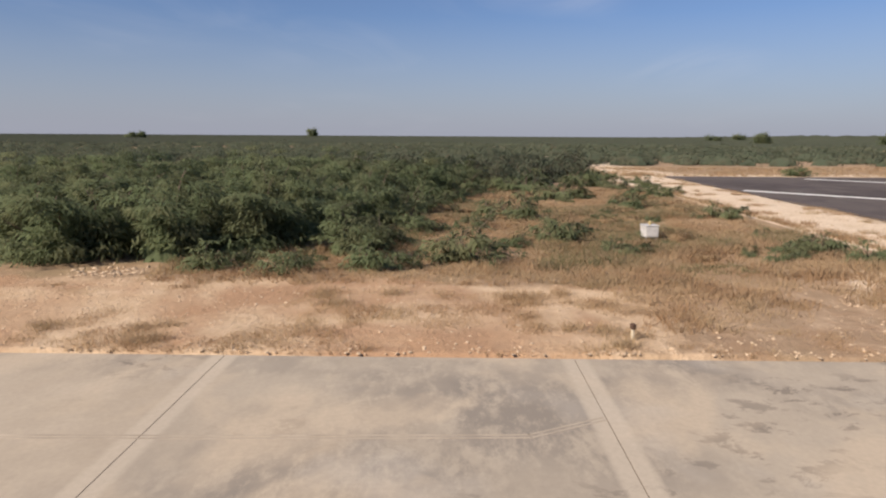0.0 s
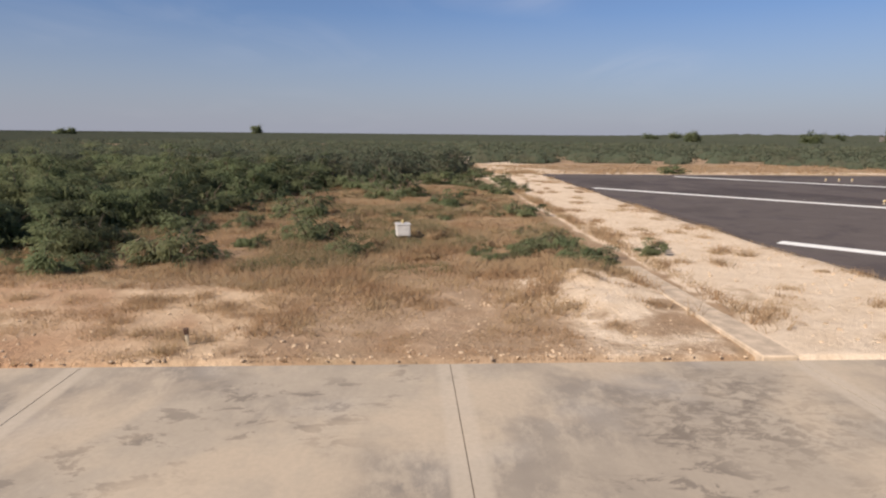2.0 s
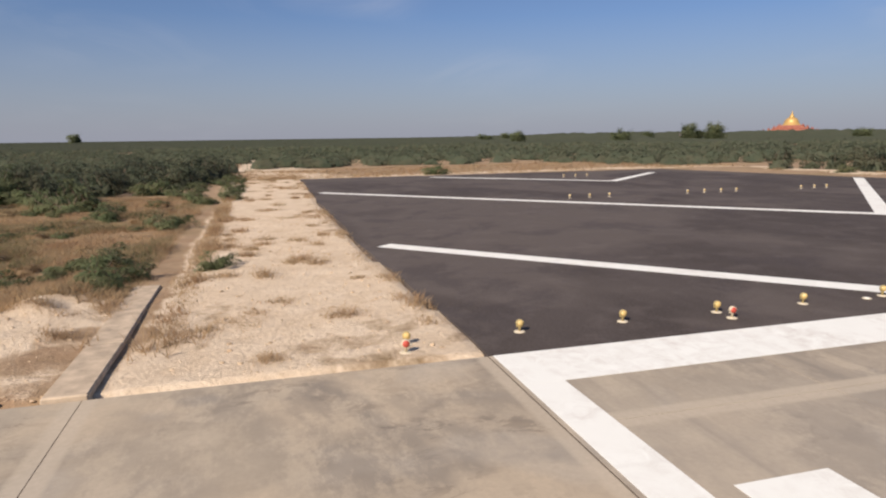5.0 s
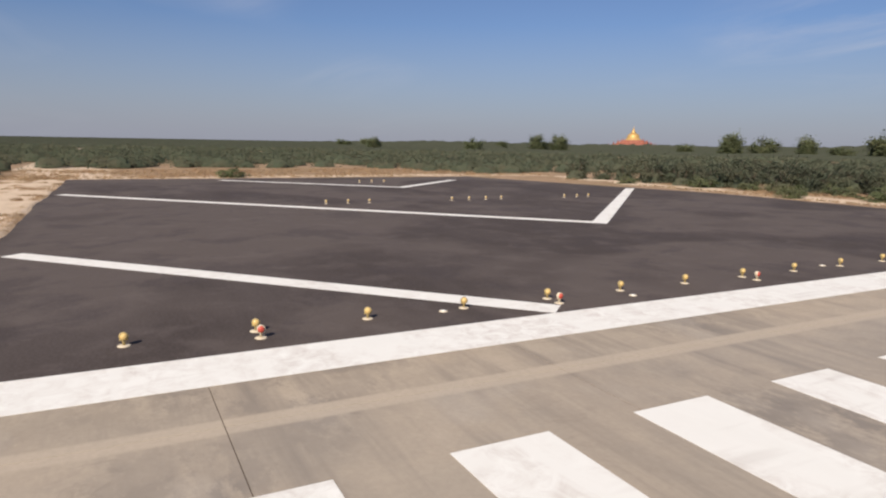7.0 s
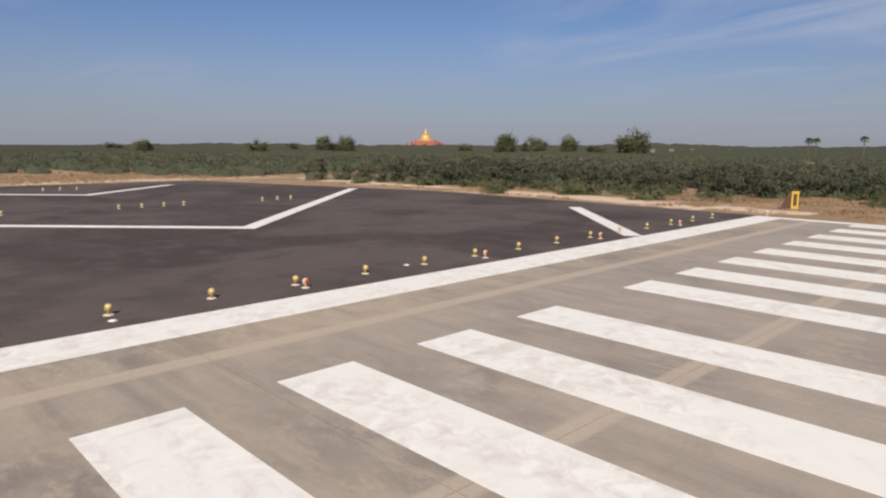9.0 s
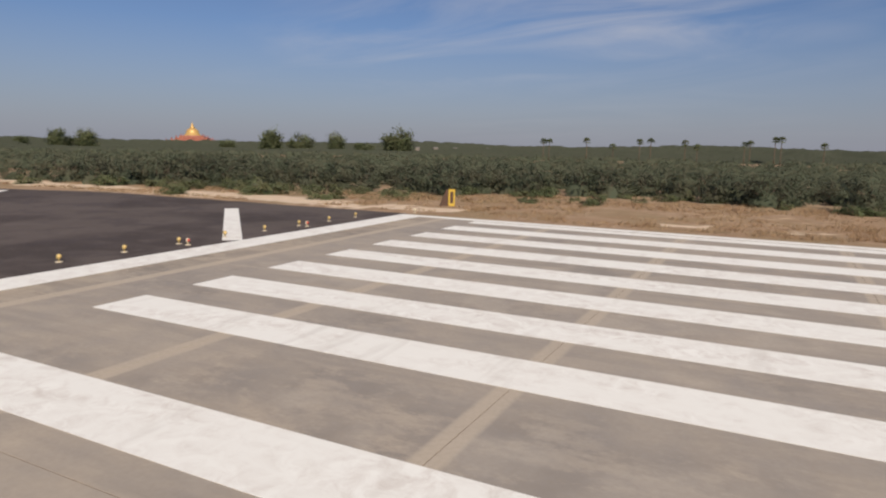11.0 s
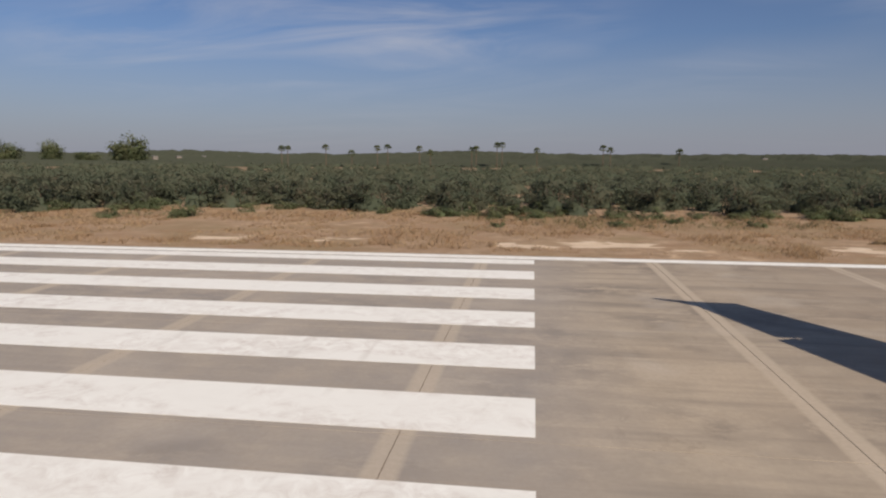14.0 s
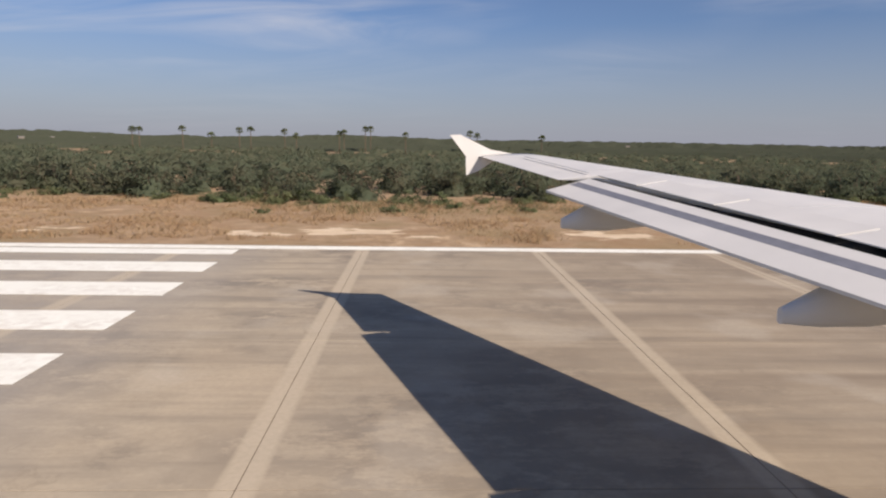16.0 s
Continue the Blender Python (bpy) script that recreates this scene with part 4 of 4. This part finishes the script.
# ---- dry grass ----
def dry_grass(name, label, x, y, height, blades, wide, seed, mat=None):
    r = np.random.RandomState(seed)
    n = len(x) * blades
    bx, by = np.repeat(x, blades) + r.normal(0, 0.13, n), np.repeat(y, blades) + r.normal(0, 0.13, n)
    bz = ground_height(bx, by) - 0.02
    a = r.uniform(0, 6.28, n)
    lean = r.uniform(0.4, 1.9, n)
    h = height * r.uniform(0.5, 1.3, n) * np.clip(2.6 * rough_noise(bx, by, 2.6, 140) - 0.35, 0.3, 1.7)
    root = np.stack([bx, by, bz], -1)
    side = np.stack([-np.sin(a), np.cos(a), 0 * a], -1) * (wide * r.uniform(0.6, 1.4, n))[:, None]
    tip = root + np.stack([np.cos(a) * lean * h, np.sin(a) * lean * h, h], -1)
    v = np.stack([root - side, root + side, tip], 1).reshape(-1, 3)
    t = np.arange(n * 3).reshape(-1, 3)
    tagged(new(name, raw_mesh(name, v, t, mat or STRAW)), label, "grass", kind="stuff")


r = np.random.RandomState(23)
gx, gy = r.uniform(-46, -2, 60000), r.uniform(-36, -6.8, 60000)
cover = rough_noise(gx, gy, 5.0, 33) + 0.25 * step(-gx, 6, 11) - 0.75 * step(gx, -8.0, -4.5) * (1 - step(gy, -24, -18)) - 0.12 * step(gx, -5, -1)
keep = (cover > 0.32 + 0.26 * r.rand(60000)) & (r.rand(60000) < 0.66) & (np.exp(-(((gx + 4.6) / 3.6) ** 2 + ((gy + 10.4) / 1.9) ** 2)) < 0.45) & (np.abs(gy + 8.1) > 0.6)
dry_grass("dry_grass_south", "brown dry grass tufts over sandy soil", gx[keep], gy[keep], 0.27, 7, 0.013, 24)
gx, gy = r.uniform(-85, 110, 34000), r.uniform(60.8, 90, 34000)
keep = (gy < north_edge(gx) + 2) & (rough_noise(gx, gy, 6.0, 34) > 0.36) & (np.exp(-(((gy - 64.2) / 1.5) ** 2)) * (lattice_noise(gx, gy * 0, 3.6, 77) > 0.50) < 0.4)
dry_grass("dry_grass_north", "brown dry grass strip beside the runway", gx[keep], gy[keep], 0.22, 7, 0.020, 25)
gx, gy = r.uniform(-80, -0.4, 16000), r.uniform(-7, 3, 16000)
keep = (rough_noise(gx, gy, 3.5, 35) > 0.66) | ((np.abs(gy - pad_edge(gx) + 0.35) < 0.4) & (gx < -3) & (rough_noise(gx, gy, 4.0, 38) > 0.4))
keep &= gy < pad_edge(gx) - 0.05
dry_grass("dry_grass_sand", "sparse dry grass tufts in pale sand", gx[keep], gy[keep], 0.2, 9, 0.012, 26)
gx, gy = r.uniform(-92, -68.5, 6000), r.uniform(-10, 66, 6000)
dry_grass("dry_grass_west", "brown dry grass beyond the asphalt pad", gx, gy, 0.25, 6, 0.03, 27)


gx, gy = r.uniform(-46, -8, 26000), r.uniform(-36, -8.9, 26000)
keep = (rough_noise(gx, gy, 4.0, 133) > 0.51) & (gx < -8.5 - 1.5 * r.rand(26000))
dry_grass("green_grass_south", "olive green weeds among dry grass", gx[keep], gy[keep], 0.26, 8, 0.016, 28, WEED)
gx, gy = r.uniform(-6, -0.3, 9000), r.uniform(-42, -8.9, 9000)
keep = rough_noise(gx, gy, 1.6, 134) > np.where(gx > -1.1, 0.46, 0.58)
dry_grass("dry_grass_edge", "small dry tufts along the bare pavement edge", gx[keep], gy[keep], 0.11, 9, 0.009, 29)
gx, gy = r.uniform(-85, 110, 9000), r.uniform(68, 90, 9000)
keep = (gy < north_edge(gx) + 1) & (gy > north_edge(gx) - 9) & (rough_noise(gx, gy, 6.0, 135) > 0.52)
dry_grass("green_grass_north", "olive green weeds before the thorn bushes", gx[keep], gy[keep], 0.3, 6, 0.03, 30, WEED)


hx, hy = r.uniform(-58, -1.2, 55), r.uniform(-6.9, 0.5, 55)
ok = hy < pad_edge(hx) - 0.5
tx, ty = r.uniform(-7.5, -0.7, 48), r.uniform(-42, -9.5, 48)
hx, hy = np.concatenate([hx[ok], tx]), np.concatenate([hy[ok], ty])
gx = np.repeat(hx, 46) + r.normal(0, 1, len(hx) * 46) * np.repeat(r.uniform(0.10, 0.34, len(hx)), 46)
gy = np.repeat(hy, 46) + r.normal(0, 1, len(hx) * 46) * np.repeat(r.uniform(0.10, 0.30, len(hx)), 46)
keep = (gx < -0.35) & (np.abs(gy + 8.3) > 0.6)
dry_grass("dry_grass_clumps", "dry straw clumps scattered over bare sand", gx[keep], gy[keep], 0.2, 5, 0.008, 36)


# ---- stones and clods ----
def clods(name, label, spots, seed):
    rr = np.random.RandomState(seed)
    bm = bmesh.new()
    bmesh.ops.create_icosphere(bm, subdivisions=1, radius=1.0)
    unit = np.array([tuple(v.co) for v in bm.verts])
    faces = np.array([[v.index for v in f.verts] for f in bm.faces])
    bm.free()
    vs, fs = [], []
    for k, (x, y, s) in enumerate(spots):
        u = unit * rr.uniform(0.65, 1.25, (len(unit), 1)) * np.array([1, rr.uniform(0.7, 1.3), 0.6]) * s
        z = float(ground_height(np.array(x), np.array(y)))
        vs.append(u + np.array([x, y, z + 0.15 * s]))
        fs.append(faces + k * len(unit))
    tagged(new(name, raw_mesh(name, np.concatenate(vs), np.concatenate(fs), STONE)), label, "stones", kind="stuff")


r = np.random.RandomState(31)
spots = [(-abs(r.normal(0.25, 0.35)) - 0.08, r.uniform(-42, -8.8), r.uniform(0.015, 0.06)) for _ in range(460)]
spots += [(r.uniform(-8, -0.4), r.uniform(-42, -9), abs(r.normal(0, 0.02)) + 0.01) for _ in range(1900)]
spots += [(r.uniform(-30, -0.4), r.uniform(-6.8, -0.4), abs(r.normal(0, 0.025)) + 0.01) for _ in range(1100)]
spots += [(r.normal(-8.6, 0.4), r.normal(-37.5, 0.9), r.uniform(0.03, 0.1)) for _ in range(90)]
clods("stones", "pale limestone clods and pebbles along the pavement edge", spots, 32)


# ---- trees and palms in the distance ----
def tree_meshes(seed, height, wide, fronds):
    rr = np.random.RandomState(seed)
    bm, nodes = limbs(rr, height * 0.75, wide * 0.8, 5)
    top = nodes[nodes[:, 2] > height * 0.08]
    c = top[rr.randint(0, len(top), fronds)] + rr.normal(0, 1, (fronds, 3)) * np.array([0.10, 0.10, 0.08]) * height
    low = rr.rand(fronds) < 0.35
    c[low, 2] *= rr.uniform(0.15, 0.75, low.sum())
    v, q, nn = frond_cloud(rr, c, height * 0.085, height * 0.072, 0.3, np.array([[0, 0, height * 0.55]]))
    trunk = lathe([(0.035 * height, -0.3), (0.028 * height, 0.15 * height), (0.02 * height, 0.4 * height)], 8, bm)
    # the lighter LEAF colour stands in for haze over the distant crowns
    return mesh_of("trunk", trunk, BARK), raw_mesh("crown", v, q, LEAF, normals=nn)


EYE_A = (18.0, 15.1)
EYE_S = (13.0, -23.0)


def far_tree(eye, bearing, dist, height, wide, seed, label):
    """A tree seen from eye under a bearing, in degrees counted from +x towards +y."""
    a = radians(bearing)
    t = thing("tree", label, "tree", "distant trees", pose(eye[0] + dist * math.cos(a), eye[1] + dist * math.sin(a), 0.0))
    trunk, crown = tree_meshes(seed, height, wide, 5500)
    part("trunk", trunk, None, t)
    part("crown", crown, None, t)


for bearing, h, wd, s in ((130.8, 12.8, 7.0, 70), (128.3, 10.6, 6.0, 71), (125.4, 10.6, 6.0, 72), (120.0, 14.6, 10.5, 73),
                          (146.4, 10.2, 8.0, 74), (144.6, 9.6, 8.0, 75), (152.0, 8.4, 7.0, 76), (123.2, 8.0, 8.0, 77), (134.3, 7.4, 7.0, 78), (160.6, 8.2, 7.0, 84)):
    far_tree(EYE_A, bearing, 400.0, h, wd, s, "broad dark green tree standing above distant scrub")
far_tree(EYE_S, -167.8, 870.0, 14.0, 4.5, 79, "single dark tree above the scrub plain")
for bearing, h, s in ((-153.6, 7.6, 80), (-154.3, 7.4, 81), (158.8, 8.0, 82), (157.0, 8.8, 83), (145.6, 8.4, 85)):
    far_tree(EYE_S, bearing, 560.0, h, 8.0, s, "broad dark green tree standing above distant scrub")


def palm_meshes(seed, height):
    rr = np.random.RandomState(seed)
    trunk = lathe([(0.22, -0.3), (0.15, height * 0.3), (0.14, height * 0.9), (0.18, height)], 8)
    bm = bmesh.new()
    for k in range(34):
        a, e = rr.uniform(0, 6.28), rr.uniform(-0.5, 1.3)
        d = Vector((math.cos(a) * math.cos(e), math.sin(a) * math.cos(e), math.sin(e)))
        s = Vector((-math.sin(a), math.cos(a), 0))
        n = d.cross(s)
        hub = Vector((0, 0, height)) + d * 0.9
        bm.faces.new([bm.verts.new(Vector((0, 0, height)) - s * 0.04), bm.verts.new(Vector((0, 0, height)) + s * 0.04), bm.verts.new(hub + s * 0.05), bm.verts.new(hub - s * 0.05)])
        for j in range(7):
            b = -1.2 + 0.4 * j
            f = d * math.cos(b) + s * math.sin(b)
            g = s * math.cos(b) - d * math.sin(b)
            p = hub + f * rr.uniform(0.8, 1.1) - n * 0.06 * abs(j - 3)
            bm.faces.new([bm.verts.new(hub), bm.verts.new(hub + f * 0.55 + g * 0.13), bm.verts.new(p), bm.verts.new(hub + f * 0.55 - g * 0.13)])
    # palm crowns take LEAF as well, its paler colour standing for haze
    return mesh_of("trunk", trunk, BARK), mesh_of("crown", bm, LEAF)


EYE_B = (35.75, 28.7)
for k, (bearing, h) in enumerate(((111.6, 9.2), (111.1, 9.2), (107.9, 9.8), (105.7, 7.6), (103.5, 9.6), (102.6, 10.0), (99.85, 9.4), (98.9, 7.8), (95.3, 9.0), (94.9, 9.4), (93.1, 11.0), (92.65, 11.0),
                                  (89.65, 8.8), (84.1, 9.8), (83.5, 9.0), (78.0, 8.4))):
    off = radians(bearing)
    t = thing("palm_tree", "tall slender fan palm standing above distant scrub", "palm tree", "distant palms",
              pose(EYE_B[0] + 275 * math.cos(off), EYE_B[1] + 275 * math.sin(off), 0.0))
    trunk, crown = palm_meshes(100 + k, h - 1.9)
    part("trunk", trunk, None, t)
    part("crown", crown, None, t)


# ---- pagoda ----
def pagoda(x, y, turn):
    t = thing("pagoda", "golden bell-shaped pagoda on stepped red terraces", "pagoda", m=pose(x, y, 0, 0, 0, turn))
    z = -0.5
    for k, (half, high) in enumerate(((32, 6.0), (26, 2.3), (20.5, 2.3), (15.5, 2.0), (12.3, 1.4))):
        terrace = part("terrace", box(2 * half, 2 * half, high, 0.3, (0, 0, z + high / 2)), BRICK_RED, t, "stepped red masonry terrace")
        rail = bmesh.new()
        for sx, sy, lx, ly in ((1, 0, 0.5, 2 * half), (-1, 0, 0.5, 2 * half), (0, 1, 2 * half - 1.2, 0.5), (0, -1, 2 * half - 1.2, 0.5)):
            box(lx, ly, 0.5, 0, (sx * (half - 0.4), sy * (half - 0.4), z + high + 0.24), rail)
        part("parapet", rail, PALE_RED, terrace)
        if k < 4:
            for sx in (-1, 1):
                for sy in (-1, 1):
                    m = Matrix.Translation((sx * (half - 2), sy * (half - 2), z + high))
                    part("corner_spire", lathe([(1.3, 0), (1.3, 0.8), (1.0, 1.6), (0.5, 2.4), (0.1, 4.2)], 10, m=m), BRICK_RED, terrace)
        z += high
    dome = part("dome", lathe([(11.5, z), (11.5, z + 0.8), (10.4, z + 1.0), (10.0, z + 2.4), (8.8, z + 2.9), (8.2, z + 5.6), (7.2, z + 7.8), (5.2, z + 9.4), (3.6, z + 10.2)], 40), GOLD, t, "golden bell dome")
    part("spire", lathe([(3.6, z + 10.2), (3.0, z + 11.0), (3.1, z + 11.4), (2.0, z + 12.6), (2.1, z + 13.0), (1.1, z + 14.8), (1.15, z + 15.2), (0.35, z + 17.4), (0.08, z + 19.0)], 24), GOLD, dome, "ringed golden spire")


pagoda(18.0 - 0.738 * 960, 15.1 + 0.675 * 960, 43.0)


def far_house(eye, way, dist, wide, high):
    x, y = eye[0] + way[0] * dist, eye[1] + way[1] * dist
    t = thing("house", "small pale house half hidden in distant scrub", "house", "distant houses", pose(x, y, -0.1, 0, 0, math.degrees(math.atan2(way[1], way[0])) + 20))
    part("wall", box(wide * 0.6, wide, high, 0.05, (0, 0, high / 2)), HOUSE, t)
    part("roof", prism([(-wide * 0.36, -wide * 0.55), (wide * 0.36, -wide * 0.55), (wide * 0.36, wide * 0.55), (-wide * 0.36, wide * 0.55)], high + 0.01, high + 0.35), STEEL, t)


for u, dist, wide in ((170, 430, 3.0), (1250, 560, 3.6), (215, 470, 3.4), (262, 520, 2.6), (330, 500, 2.4), (395, 540, 3.0)):
    off = math.atan((u - 784) / 1160.0) - radians(3.6)
    far_house(EYE_B, (math.sin(off), math.cos(off)), dist, wide, 4.0)
far_house(EYE_A, (-0.833, 0.553), 470.0, 7.0, 6.0)


# ---- concrete slabs of runway and taxiway ----
def slab_mesh(name, lx, ly, band_on_x, runway):
    """A slab with its top split so that strips along two joints can carry their own look."""
    g, b, w_ = 0.009, 0.006, 0.34
    hx, hy = lx / 2 - (g if band_on_x else 0.004), ly / 2 - (0.004 if band_on_x else g)
    us = [-hx, -hx + w_, hx - w_, hx] if band_on_x else [-hy, -hy + w_, hy - w_, hy]
    other = hy if band_on_x else hx
    vs, fs, bands = [], [], []

    def add(u, o, z, band):
        vs.append((u, o, z) if band_on_x else (o, u, z))
        bands.append(band)
        return len(vs) - 1

    rows = [[add(u, o, 0.0, 1.0 if k in (0, 3) else 0.0) for k, u in enumerate(us)] for o in (-other + b, other - b)]
    out = 1 if band_on_x else -1
    quad = lambda *q: fs.append(q if out > 0 else q[::-1])
    for k in range(3):
        quad(rows[0][k], rows[0][k + 1], rows[1][k + 1], rows[1][k])
    low = [[add(u + (-b if k == 0 else b) * 0.5, o, -0.03, 0.5) for k, u in ((0, us[0]), (3, us[3]))] for o in (-other, other)]
    deep = [[add(u, o, -0.3, 0.5) for u in (us[0] - b * 0.5, us[3] + b * 0.5)] for o in (-other, other)]
    quad(low[0][0], low[0][1], rows[0][3], rows[0][2]), quad(low[0][0], rows[0][2], rows[0][1], rows[0][0])
    quad(low[1][1], low[1][0], rows[1][0], rows[1][1]), quad(low[1][1], rows[1][1], rows[1][2], rows[1][3])
    quad(low[0][1], low[1][1], rows[1][3], rows[0][3]), quad(low[1][0], low[0][0], rows[0][0], rows[1][0])
    quad(deep[0][0], deep[0][1], low[0][1], low[0][0]), quad(deep[1][1], deep[1][0], low[1][0], low[1][1])
    quad(deep[0][1], deep[1][1], low[1][1], low[0][1]), quad(deep[1][0], deep[0][0], low[0][0], low[1][0])
    me = raw_mesh(name, vs, np.array(fs), CONCRETE)
    put_attribute(me, "band", bands)
    put_attribute(me, "runway", [runway] * len(vs))
    return me


def build_pavement():
    runway = tagged(new("runway"), "pale concrete runway of large square slabs", "runway", kind="structure")
    taxiway = tagged(new("taxiway"), "stained concrete taxiway of large slabs", "taxiway", kind="structure")
    sub = mesh_of("joint_bed", prism([(0.02, -0.02), (139.2, -0.02), (139.2, NORTH - 0.05), (0.02, NORTH - 0.05)], -0.29, -0.007), JOINT)
    part("joint_bed", sub, None, runway)
    sub = mesh_of("joint_bed", prism([(0.02, -60), (22.4, -60), (22.4, -0.03), (0.02, -0.03)], -0.29, -0.007), JOINT)
    part("joint_bed", sub, None, taxiway)
    lanes = [0.0] + [5.55 + 6.65 * k for k in range(8)] + [NORTH]
    made = {}
    for y0, y1 in zip(lanes, lanes[1:]):
        wide = round(y1 - y0, 2)
        if wide not in made:
            made[wide] = slab_mesh("slab", 3.72, wide, True, 1.0), slab_mesh("slab", 7.53, wide, True, 1.0)
        first, full = made[wide]
        part("slab", first, None, runway, m=pose(1.86, (y0 + y1) / 2, 0))
        for col in range(18):
            part("slab", full, None, runway, m=pose(3.72 + 3.765 + 7.53 * col, (y0 + y1) / 2, 0))
    cross = [-0.02, -8.04] + [-8.04 - 7.5 * k for k in range(1, 8)]
    head, plain = slab_mesh("slab", 7.5, 8.02, False, 0.0), slab_mesh("slab", 7.5, 7.5, False, 0.0)
    for y0, y1 in zip(cross, cross[1:]):
        for col in range(3):
            part("slab", head if y0 > -1 else plain, None, taxiway, m=pose(3.75 + 7.5 * col, (y0 + y1) / 2, 0))


build_pavement()
